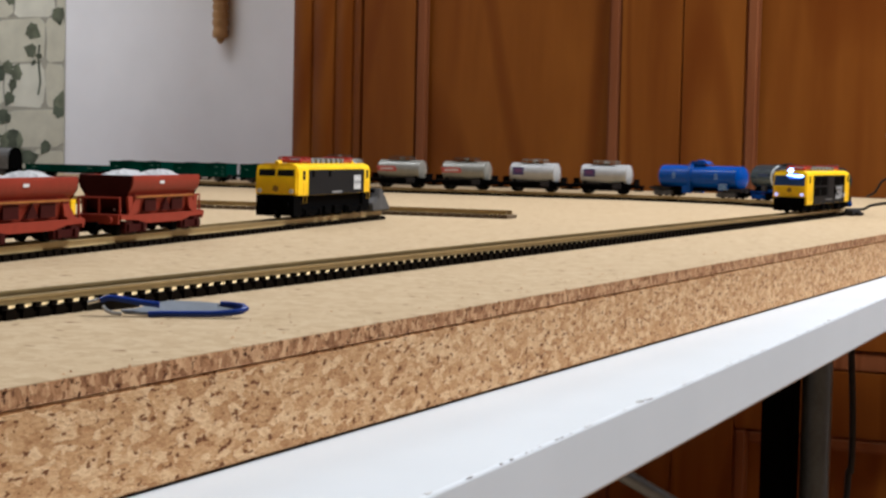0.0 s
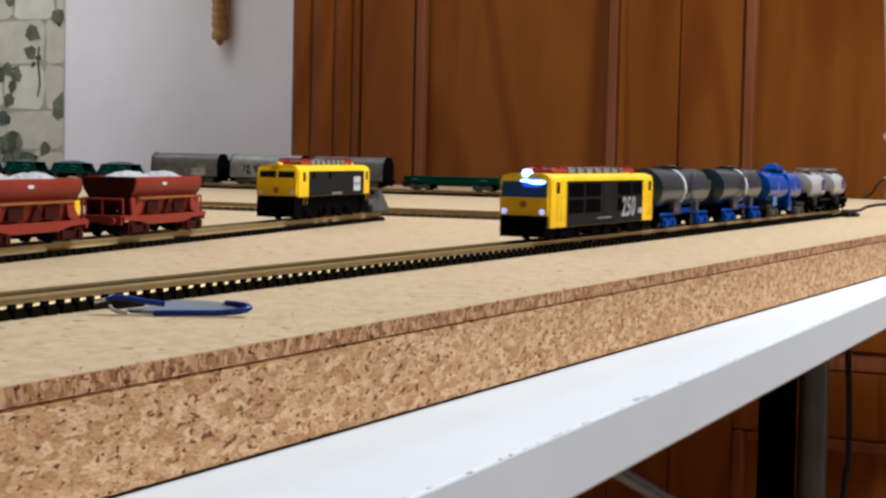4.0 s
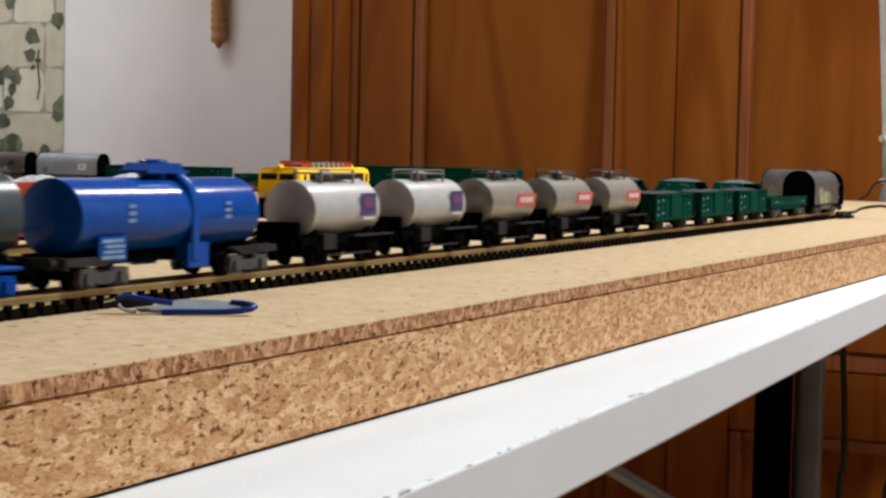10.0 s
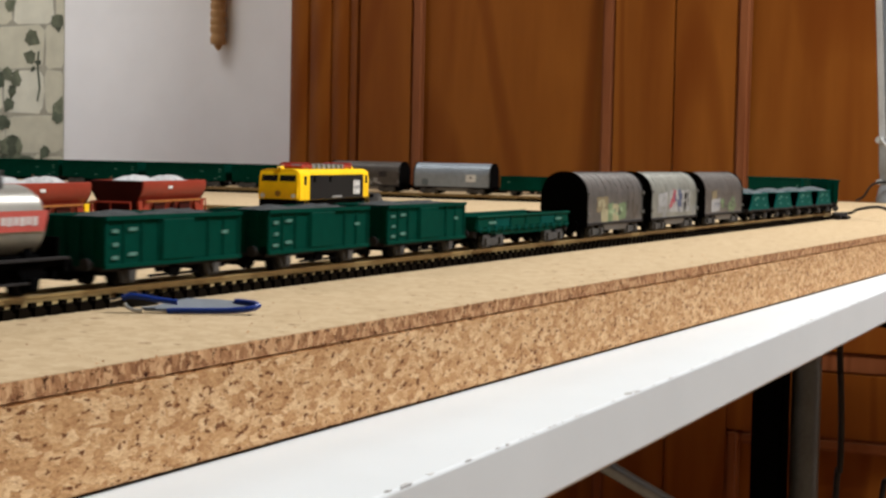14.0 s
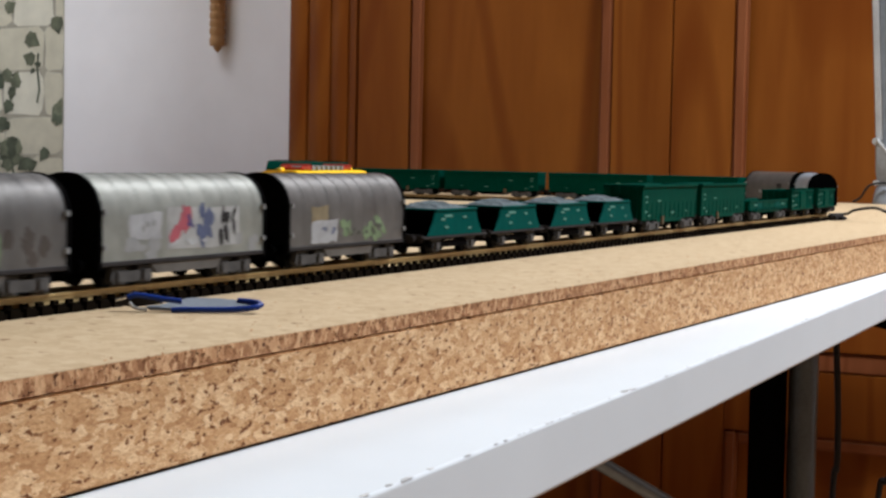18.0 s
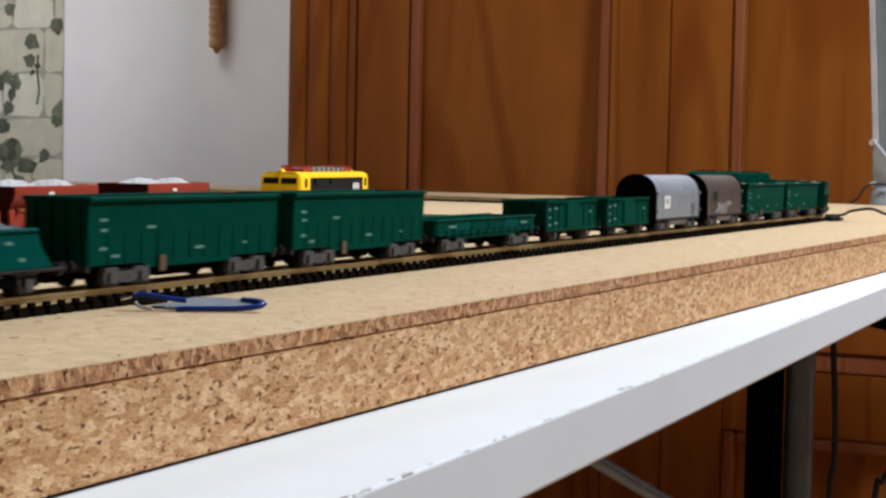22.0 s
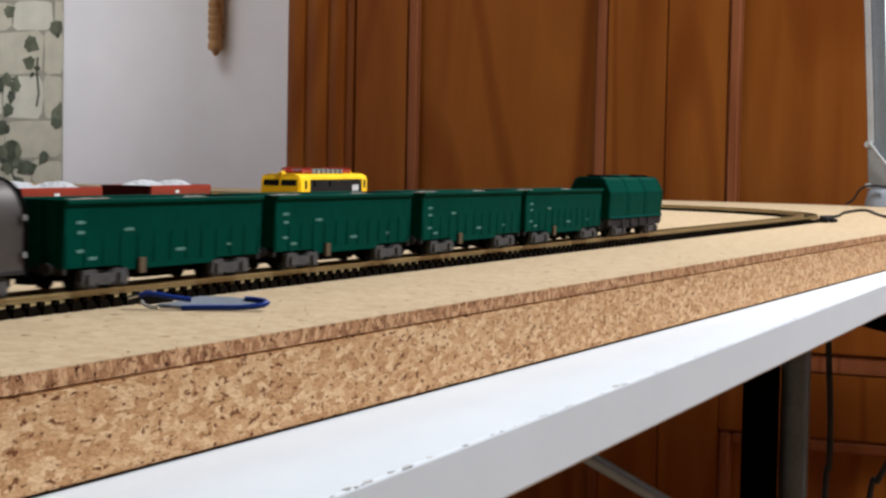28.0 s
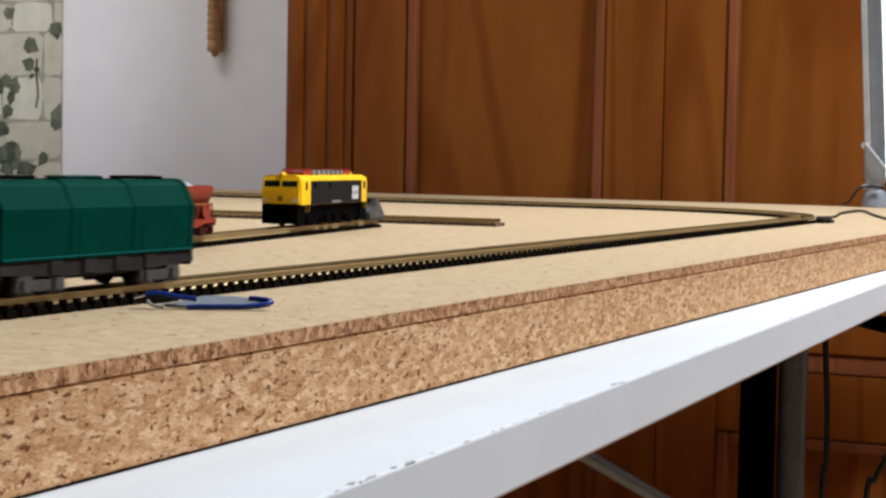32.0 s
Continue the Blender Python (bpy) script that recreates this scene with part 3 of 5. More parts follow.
def electric_loco(name, length, label, lit=False, skirt=4.8, nose=9.2, cab=16.0, rear=13.4, screen=(15.6, 21.2), grilles=True):
    """A boxy yellow and anthracite electric locomotive; the body's sides run from -length/2 to length/2."""
    t = tagged(base(name), label, "locomotive")
    h = length / 2
    w = 9.6
    ring = [(-w, skirt), (w, skirt), (w, 20.5), (w - 0.35, 22.2), (w - 1.5, 23.4), (w - 3.5, 24.0), (-w + 3.5, 24.0), (-w + 1.5, 23.4), (-w + 0.35, 22.2), (-w, 20.5)]
    bm = fresh()
    prism(bm, ring, -h, h)
    for s in (-1, 1):
        prism(bm, [(s * h, nose), (s * (h + 1.8), nose), (s * (h + 2.0), 14.6), (s * (h + 0.4), 22.6), (s * h, 23.2)] if s > 0 else [(-h, nose), (-h, 23.2), (-h - 0.4, 22.6), (-h - 2.0, 14.6), (-h - 1.8, nose)], -w + 0.5, w - 0.5, "y")
    soften(bm, 0.35, 2)
    body = part("body", bm, YELLOW, t, "bright yellow body shell", True)
    for s in (-1, 1):
        bm = fresh()
        prism(bm, [(-h + rear, skirt + 0.1), (h - cab, skirt + 0.1), (h - cab, 21.4), (-h + rear, 21.4)], s * (w - 0.1), s * (w + 0.12), "y")
        panel = part("side_panel", bm, PANEL_GREY, body, "anthracite grey side panel")
        for x0, wd in ((h - cab - 17.5, 16.0), (h - cab - 36.0, 16.5), (-h + rear + 14.5, 16.5), (-h + rear + 1.2, 12.0)) if grilles else ():
            for z0, z1 in ((15.6, 20.6), (9.6, 14.6)):
                if z0 < 12 and x0 < -h + rear + 4:
                    continue
                bm = fresh()
                box(bm, x0, x0 + wd, *sorted((s * (w + 0.12), s * (w + 0.2))), z0, z1)
                for k in range(5):
                    zz = z0 + (z1 - z0) * (k + 0.5) / 5
                    box(bm, x0 + 0.3, x0 + wd - 0.3, *sorted((s * (w + 0.2), s * (w + 0.34))), zz - 0.2, zz + 0.2)
                part("grille", bm, BLACK, panel, "black louvred grille")
        if grilles:
            bm = fresh()
            box(bm, -5.0, 3.0, *sorted((s * (w + 0.12), s * (w + 0.3))), 6.2, 20.4)
            soften(bm, 0.1)
            part("side_door", bm, PANEL_GREY, panel)
            flat_print(panel, "marking", -6, 10, 7.0, 7.6, s * (w + 0.32), ROOF_GREY)
        else:
            flat_print(panel, "marking", -8, 6, skirt + 0.6, skirt + 1.5, s * (w + 0.14), ROOF_GREY)
        for x0 in (() if grilles else (h - cab - 7, h - cab - 29)):
            bm = fresh()
            box(bm, x0, x0 + 2.6, *sorted((s * (w + 0.12), s * (w + 0.3))), 18.2, 21.2)
            part("vent", bm, BLACK, panel)
        for x0 in (h - 8.6, -h + 2.8):
            bm = fresh()
            box(bm, x0, x0 + 3.0, *sorted((s * (w - 0.1), s * (w + 0.12))), 17.0, 21.0)
            part("cab_window", bm, GLASS_DARK, body)
            for k in (-1.0, 3.2):
                bm = fresh()
                sweep(bm, [(x0 + k, s * (w + 0.1), 7), (x0 + k, s * (w + 0.5), 7.5), (x0 + k, s * (w + 0.5), 15.5), (x0 + k, s * (w + 0.1), 16)], 0.16, 5)
                part("handrail", bm, YELLOW_PALE, body)
    # ends: windscreens, lamps
    for s in (-1, 1):
        end = h + 1.3
        for y0, y1 in ((-8.6, 8.6),) if lit else ((-8.0, -0.45), (0.45, 8.0)):
            bm = fresh()
            prism(bm, [(s * (end + 0.72 - (screen[0] - 14.6) * 0.2), screen[0]), (s * (end + 0.72 - (screen[1] - 14.6) * 0.2), screen[1]), (s * (end - 1.6), screen[1]), (s * (end - 1.6), screen[0])], y0, y1, "y")
            # front glass emits a little blue, standing in for headlight glow
            part("windscreen", bm, SCREEN_GLOW if lit and s > 0 else GLASS_DARK, body)
        bm = fresh()
        k = 1.35 if lit and s > 0 else 1.2
        lathe(bm, [(s * (h - 3.0), k), (s * (h + 0.4), k), (s * (h + 0.9), k - 0.3)], (0, 0, 24.1), "x", 12)
        part("top_headlight", bm, LAMP_BLUE if lit and s > 0 else YELLOW, body)
        for y in (-7.2, 7.2):
            bm = fresh()
            lathe(bm, [(s * (h + 1.0), 1.0), (s * (h + 2.3), 1.0)], (0, y, nose + 1.4), "x", 12)
            part("marker_light", bm, LAMP_DIM if lit and s > 0 else PRINT_WHITE, body)
        if lit and s > 0:
            for y, z, r in ((4.6, 21.0, 1.7), (0.5, 21.4, 1.1)):
                bm = fresh()
                lathe(bm, [(-1.9 * r, 0.12 * r), (-1.3 * r, 0.36 * r), (0, 0.45 * r), (1.3 * r, 0.36 * r), (1.9 * r, 0.12 * r)], (0, 0, 0), "y", 16)
                bm.transform(Matrix.Translation(((h + 1.1) / 1000, y / 1000, z / 1000)))
                part("cab_lamp", bm, LAMP_BLUE, body, "bright bluish cab lamp behind the windscreen", True)
            # added glowing disc that paints the blue halo round the lamps
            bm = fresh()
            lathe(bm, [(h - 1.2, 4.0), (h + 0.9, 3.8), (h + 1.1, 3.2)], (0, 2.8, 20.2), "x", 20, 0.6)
            part("lamp_halo", bm, LAMP_HALO, body, "glowing blue disc standing in for the lamp's halo", True)
        bm = fresh()
        lathe(bm, [(s * (h + 1.7), 1.35), (s * (h + 2.03), 1.35)], (0, 0, 13.2), "x", 16)
        part("emblem", bm, EMBLEM, body)
        bm = fresh()
        prism(bm, [(s * (h - 8), 1.6), (s * (h + 2.2), 1.6), (s * (h + 2.6), 5.0), (s * (h + 2.0), nose - 0.2), (s * (h - 8), nose - 0.2)], -8.6, 8.6, "y")
        for y in (-5.6, 5.6):
            lathe(bm, [(s * (h + 2.4), 0.9), (s * (h + 4.6), 0.9), (s * (h + 4.7), 1.7), (s * (h + 5.2), 1.7)], (0, y, 6.4), "x", 10)
        box(bm, *sorted((s * (h + 2.0), s * (h + 6.0))), -1.2, 1.2, 2.6, 4.2)
        part("front_skirt", bm, BLACK, t)
    bm = fresh()
    box(bm, -h + 6, h - 6, -7.4, 7.4, 2.8, skirt + 0.2)
    for x0 in (-9, 4):
        box(bm, x0, x0 + 8, -8.8, 8.8, 1.4, 4.9)
    part("underframe", bm, BLACK, t)
    for x in (-h + 21, h - 21):
        bog = add_bogie(x, BLACK, t, 9.0)
    # roof gear
    bm = fresh()
    box(bm, -h + 26, h - 26, -4.6, 4.6, 24.0, 25.6)
    for k in range(7):
        x0 = -h + 28 + k * (length - 58) / 6
        box(bm, x0, x0 + 2.2, -5.6, 5.6, 24.0, 26.2)
    soften(bm, 0.2)
    part("roof_equipment", bm, ROOF_GREY, t)
    for s in (-1, 1):
        bm = fresh()
        xm, long = s * (h - 21), 9 if grilles else 6.5
        for y in (-4.6, 4.6):
            sweep(bm, [(xm - long, y, 25.0), (xm + long, y, 25.0)], 0.7, 6)
            sweep(bm, [(xm - long + 1, y * 0.9, 25.3), (xm, y, 26.3), (xm + long - 1, y * 0.9, 25.3)], 0.5, 6)
            for x in (1 - long, long - 1):
                lathe(bm, [(24.0, 0.9), (25.2, 0.9)], (xm + x, y, 0), "z", 8)
        for x in (-3, 3):
            sweep(bm, [(xm + x, -6.5, 26.0), (xm + x, -5, 26.6), (xm + x, 5, 26.6), (xm + x, 6.5, 26.0)], 0.45, 6)
        box(bm, xm - long + 1, xm + long - 1, -3.6, 3.6, 24.3, 25.4)
        part("pantograph", bm, RED_GEAR, t, "folded red pantograph")
    return t


def tank_barrel(t, x0, x1, zc, r, mat, end_mat, seg=40):
    bm = fresh()
    lathe(bm, [(x0 + 0.7, r - 0.02), (x0 + 1.2, r), (x1 - 1.2, r), (x1 - 0.7, r - 0.02)], (0, 0, zc), "x", seg)
    tank = part("tank", bm, mat, t, smooth=True)
    for s, x in ((1, x1), (-1, x0)):
        bm = fresh()
        dome = [(x - s * 1.0, r * 0.997), (x - s * 0.6, r * 0.975)]
        dome += [(x - s * 0.6 + s * 0.21 * r * (1 - u * u), r * 0.975 * u) for u in (0.9, 0.78, 0.64, 0.5, 0.35, 0.2, 0.06)]
        lathe(bm, dome, (0, 0, zc), "x", seg)
        part("tank_end", bm, end_mat, t, smooth=True)
    return tank


def walkway(t, x0, x1, z, mat, width=4.2):
    """A dome, a catwalk and its rails on top of a tank."""
    bm = fresh()
    box(bm, x0, x1, -width, width, z, z + 0.5)
    for x in (x0 + 0.3, x1 - 0.3):
        for y in (-width + 0.3, width - 0.3):
            box(bm, x - 0.3, x + 0.3, y - 0.3, y + 0.3, z - 2.4, z + 1.4)
    for y in (-width + 0.3, width - 0.3):
        box(bm, x0, x1, y - 0.2, y + 0.2, z + 1.1, z + 1.5)
    part("walkway", bm, mat, t)


def ladder(t, x, y, z0, z1, mat):
    bm = fresh()
    for dx in (-1.6, 1.6):
        sweep(bm, [(x + dx, y, z0), (x + dx, y * 0.96, z1)], 0.25, 5)
    for k in range(int((z1 - z0) / 2.2)):
        z = z0 + 1.2 + 2.2 * k
        sweep(bm, [(x - 1.6, y, z), (x + 1.6, y, z)], 0.2, 5)
    part("ladder", bm, mat, t)


def large_tank_wagon(label, band=-6.1, steps=1.6):
    """Blue-grey bogie tank wagon, 74 mm, with a pale band and blue underframe."""
    t = tagged(base("tank_wagon"), label, "tank wagon", "large grey tank wagons")
    r, zc = 8.7, 17.2
    tank_barrel(t, -36.8, 35.6, zc, r, TANK_GREY, TANK_GREY)
    bm = fresh()
    lathe(bm, [(band - 1.3, r + 0.02), (band - 1.2, r + 0.25), (band + 1.2, r + 0.25), (band + 1.3, r + 0.02)], (0, 0, zc), "x", 40)
    part("band", bm, BAND, t, "pale grey band round the tank", True)
    bm = fresh()
    lathe(bm, [(25.5, 3.6), (27.0, 3.6), (27.3, 3.0)], (1, 0, 0), "z", 20)
    box(bm, -14, 14, -2.4, 2.4, 26.2, 26.6)
    for x in (-13, -5, 5, 13):
        box(bm, x - 0.4, x + 0.4, -2.4, 2.4, 25.2, 26.6)
    part("manhole_walkway", bm, TANK_END, t)
    ladder(t, steps, 9.4, 1.5, 24, STEEL_DULL)
    ladder(t, 1.6, -9.4, 1.5, 24, STEEL_DULL)
    bm = fresh()
    box(bm, -38, 38, -3.2, 3.2, 5.0, 8.9)
    soften(bm, 0.3)
    part("underframe", bm, BLACK, t)
    for s in (-1, 1):
        bm = fresh()
        box(bm, s * 26 - 11, s * 26 + 11, -8.0, 8.0, 5.6, 6.6)
        soften(bm, 0.3)
        part("bogie_frame", bm, BOGIE_BLUE, t, "blue underframe end")
        bm = fresh()
        box(bm, -14.8, 14.8, *sorted((s * 4.6, s * 6.2)), 6.2, 8.4)
        soften(bm, 0.2)
        part("sole_bar", bm, BOGIE_BLUE, t, "blue sole bar")
    for s in (-1, 1):
        for x0, x1, z0 in ((8, 17.5, 6.2), (-20, -15, 7.2)):
            bm = fresh()
            box(bm, x0, x1, *sorted((s * 6.6, s * 8.4)), z0, 11.2)
            box(bm, x0 - 0.4, x1 + 0.4, *sorted((s * 6.6, s * 8.7)), 10.6, 11.4)
            box(bm, x0 + 0.6, x1 - 0.6, *sorted((s * 8.4, s * 8.6)), z0 + 1.8, z0 + 2.2)
            part("equipment_box", bm, STEEL_DULL, t, "grey lidded equipment box")
        flat_print(t, "marking", -24, -11, 17.6, 19.4, s * 8.66, PRINT_BLUE)
        flat_print(t, "marking", 12.5, 15.5, 7.4, 8.8, s * 8.42, PRINT_FADED_RED, "small red marking")
    bm = fresh()
    box(bm, 37.5, 38.0, -2.6, 2.6, 15.4, 20.6)
    box(bm, 36.8, 37.6, -0.6, 0.6, 17.0, 19.0)
    part("end_plate", bm, ROOF_GREY, t, "mid-grey end plate")
    add_ends(38, t, BLACK)
    for x in (-25, 25):
        add_bogie(x, BOGIE_BLUE, t)
    return t


def blue_tank_wagon(label):
    """Glossy blue bogie tank wagon, 75 mm, with saddle, ladder and roof catwalk."""
    t = tagged(base("tank_wagon"), label, "tank wagon")
    r, zc = 8.6, 15.6
    tank_barrel(t, -37.0, 36.2, zc, r, TANK_BLUE, TANK_BLUE)
    bm = fresh()
    prism(bm, [(-8.9, 4.6), (8.9, 4.6), (8.9, 18), (7.6, 22), (4.2, 25.6), (-4.2, 25.6), (-7.6, 22), (-8.9, 18)], -9.2, -5.8)
    soften(bm, 0.5)
    part("saddle", bm, TANK_BLUE, t, smooth=True)
    bm = fresh()
    prism(bm, [(-4.4, 25.2), (4.4, 25.2), (4.4, 25.9), (-4.4, 25.9)], -10.7, 6.2)
    prism(bm, [(-10.0, 25.6), (5.6, 25.6), (3.4, 27.6), (-8.4, 27.6)], -3.6, 3.6, "y")
    lathe(bm, [(23, 3.4), (28.0, 3.4), (28.5, 2.8)], (-2, 0, 0), "z", 20)
    part("roof_catwalk", bm, TANK_BLUE, t)
    for s in (-1, 1):
        for x in (16.4, -23.2):
            for z in (14.4, 16.0, 17.6):
                flat_print(t, "marking", x + 0.3 * (z > 17), x + 2.8, z, z + 0.9, s * 8.58, BLUE_PALE)
        for k in range(4):
            flat_print(t, "data_panel", 20.4 + 0.4 * (k % 2), 28.6 - 0.7 * (k % 3), 6.6 + 1.2 * k, 7.4 + 1.2 * k, s * 8.4, BLUE_PALE, "pale blue data line")
        bm = fresh()
        box(bm, 19.7, 29.4, *sorted((s * 7.4, s * 8.35)), 6.0, 11.6)
        part("data_plate", bm, TANK_BLUE, t, "blue data plate")
    bm = fresh()
    box(bm, -44, 40, -4.0, 4.0, 5.0, 8.0)
    part("underframe", bm, BLACK, t)
    for s in (-1, 1):
        bm = fresh()
        box(bm, -13.5, -5, *sorted((s * 6.5, s * 8.4)), 3.2, 9.0)
        part("step", bm, TANK_BLUE, t)
        bm = fresh()
        prism(bm, [(-45, 5.6), (-29, 5.2), (-24, 7.2), (-45, 7.2)], s * 6.5, s * 8.4, "y")
        part("sole_bar", bm, FRAME_GREY, t)
        bm = fresh()
        prism(bm, [(41, 5.6), (27, 5.2), (22, 7.2), (41, 7.2)], s * 6.5, s * 8.4, "y")
        part("sole_bar", bm, FRAME_GREY, t)
    add_ends(41, t, FRAME_GREY)
    for x in (-31.5, 27.8):
        add_bogie(x, STEEL_DULL, t)
    return t


def small_tank_wagon(mat, label, group, badge):
    """Two-axle tank wagon: barrel 40 mm on a 52 mm black frame."""
    t = tagged(base("small_tank_wagon"), label, "tank wagon", group)
    r, zc = 8.0, 15.2
    tank_barrel(t, -19.4, 19.6, zc, r, mat, mat)
    bm = fresh()
    lathe(bm, [(22.4, 2.4), (25.2, 2.4), (25.6, 1.8)], (0, 0, 0), "z", 18)
    part("dome", bm, mat, t, smooth=True)
    walkway(t, -9.5, 9.5, 24.8, STEEL_DULL if badge == "red" else TANK_WARM, 4.4)
    for s in (-1, 1):
        if badge == "red":
            flat_print(t, "badge", -18.2, -1.2, 13.7, 18.0, s * 7.98, PRINT_RED, "red name panel with pale bars", -1.5)
            for k in range(6):
                flat_print(t, "badge_bar", -15.8 + 2.0 * k, -14.5 + 2.0 * k, 14.9 + 0.2 * (k % 2), 16.8, s * 8.12, PRINT_WHITE)
        else:
            flat_print(t, "badge", -16.2, -6.8, 13.4, 19.6, s * 7.98, PRINT_VIOLET, "dark violet square badge")
            flat_print(t, "badge_mark", -14.4, -8.6, 15.4, 18.4, s * 8.1, PRINT_MAUVE, "mauve mark on the badge")
            flat_print(t, "badge_bar", -14.8, -8.4, 12.3, 12.9, s * 7.98, PRINT_WHITE)
    bm = fresh()
    box(bm, -26, 26, -3.4, 3.4, 5.4, 7.6)
    box(bm, -19.5, 19.5, -5.8, 5.8, 3.6, 8.6)
    for y in (-7.2, 5.9):
        box(bm, -26, 26, y, y + 1.3, 6.0, 7.8)
    for x in (-15.5, 15.5):
        prism(bm, [(-6.5, 7.4), (6.5, 7.4), (6.0, 11.2), (0, 8.0), (-6.0, 11.2)], x - 1.2, x + 1.2)
    part("underframe", bm, BLACK, t)
    for s in (-1, 1):
        bm = fresh()
        box(bm, 8, 15, *sorted((s * 6.6, s * 8.6)), 4.6, 8.8)
        part("equipment_box", bm, FRAME_GREY, t)
        bm = fresh()
        box(bm, -25.5, -2, *sorted((s * 7.3, s * 9.2)), 7.6, 8.1)
        part("platform", bm, FRAME_GREY, t)
        bm = fresh()
        sweep(bm, [(-14, s * 8.2, 3.0), (14, s * 8.2, 3.0)], 0.3, 5)
        part("brake_rod", bm, FRAME_GREY, t)
    for x in (-25.2, 24.4):
        bm = fresh()
        box(bm, x, x + 0.8, -6.6, 6.6, 7.6, 12.2)
        part("end_panel", bm, BLACK, t, "black end panel")
    add_ends(26.3, t, BLACK)
    for x in (-14.5, 14.5):
        add_axle_guards(x, BLACK, t)
    return t


def heap(t, x0, x1, hw, z, top, mat, name="load", seed=3, bumps=1, sharp=0.6):
    """A heaped load with an uneven surface."""
    rnd = random.Random(seed)
    bm = fresh()
    nx, ny = 26, 10
    grid = []
    for i in range(nx + 1):
        u = i / nx
        row = []
        for j in range(ny + 1):
            v = j / ny * 2 - 1
            hill = max(0.0, abs(math.sin(math.pi * u * bumps))) ** sharp * (1 - abs(v) ** 2.2)
            zz = z + (top - z) * hill + (rnd.uniform(-0.35, 0.35) if 0 < i < nx and 0 < j < ny else 0)
            row.append(bm.verts.new(((x0 + (x1 - x0) * u) / 1000, v * hw / 1000, zz / 1000)))
        grid.append(row)
    for i in range(nx):
        for j in range(ny):
            bm.faces.new((grid[i][j], grid[i + 1][j], grid[i + 1][j + 1], grid[i][j + 1]))
    return part(name, bm, mat, t)


def open_box(bm, x0, x1, w0, w1, z0, z1, wall=0.7, overhang=0.0):
    """An open body in one shell: half width w0 at the floor, w1 at the rim, ends leaning out by overhang."""
    def ring(ex, w, z):
        return [bm.verts.new((x / 1000, y / 1000, z / 1000)) for x, y in ((x0 - ex, -w), (x1 + ex, -w), (x1 + ex, w), (x0 - ex, w))]
    rings = [ring(0, w0, z0), ring(overhang, w1, z1), ring(overhang - wall, w1 - wall, z1), ring(-wall, w0 - wall, z0 + 0.6)]
    for r0, r1 in zip(rings, rings[1:]):
        for i in range(4):
            bm.faces.new((r0[i], r0[(i + 1) % 4], r1[(i + 1) % 4], r1[i]))
    bm.faces.new(rings[0][::-1])
    bm.faces.new(rings[-1])


def gondola(length, label, load=None):
    """Two-axle open wagon with ribbed sides and a door in the middle."""
    t = tagged(base("open_wagon"), label, "open wagon", "green two-axle open wagons")
    h = length / 2
    bm = fresh()
    open_box(bm, -h, h, 8.6, 8.6, 5.0, 16.2)
    body = part("body", bm, GREEN, t, "green plastic body")
    for s in (-1, 1):
        for k in range(9):
            x = -h + 0.6 + (length - 1.2) * k / 8
            bm = fresh()
            box(bm, x - 0.5, x + 0.5, *sorted((s * 8.6, s * 8.95)), 5.2, 15.4)
            soften(bm, 0.12)
            part("rib", bm, GREEN, body)
        bm = fresh()
        box(bm, -h, h, *sorted((s * 8.6, s * 9.3)), 15.3, 16.3)
        box(bm, -h, h, *sorted((s * 8.6, s * 9.2)), 4.7, 5.6)
        part("rim", bm, GREEN, body)
        bm = fresh()
        box(bm, -6.5, 6.5, *sorted((s * 8.6, s * 9.4)), 5.7, 15.2)
        soften(bm, 0.2)
        part("side_door", bm, GREEN, body)
        for x, z, wd in ((h - 5, 12.5, 2.4), (h - 5, 9.5, 2.0), (h - 12, 12.8, 3.2), (h - 12, 7.2, 3.2), (h - 5, 6.6, 2.4), (-h + 6, 11, 2.6)):
            flat_print(body, "marking", x, x + wd, z, z + 0.8, s * 8.9, MARK)
    for s in (-1, 1):
        for y in (-6, -2, 2, 6):
            bm = fresh()
            box(bm, *sorted((s * h, s * (h + 0.5))), y - 0.4, y + 0.4, 5.2, 15.6)
            part("end_rib", bm, GREEN, body)
    bm = fresh()
    box(bm, -h + 0.5, h - 0.5, -4, 4, 4.0, 5.0)
    for y in (-8.0, 6.9):
        box(bm, -h, h, y, y + 1.1, 3.9, 5.0)
    part("underframe", bm, FRAME_GREY, t)
    for s in (-1, 1):
        bm = fresh()
        sweep(bm, [(-10, s * 8.0, 2.2), (10, s * 8.0, 2.2)], 0.35, 5)
        box(bm, -2, 2, *sorted((s * 7.4, s * 8.4)), 2.0, 4.2)
        part("brake_gear", bm, BLACK, t)
    add_ends(h, t, FRAME_GREY, 5.6)
    for x in (-h * 0.62, h * 0.62):
        add_axle_guards(x, STEEL_DULL, t)
    if load:
        heap(t, -h + 1, h - 1, 7.8, 14.8, 16.9, load, seed=int(length * 7), bumps=2)
    return t


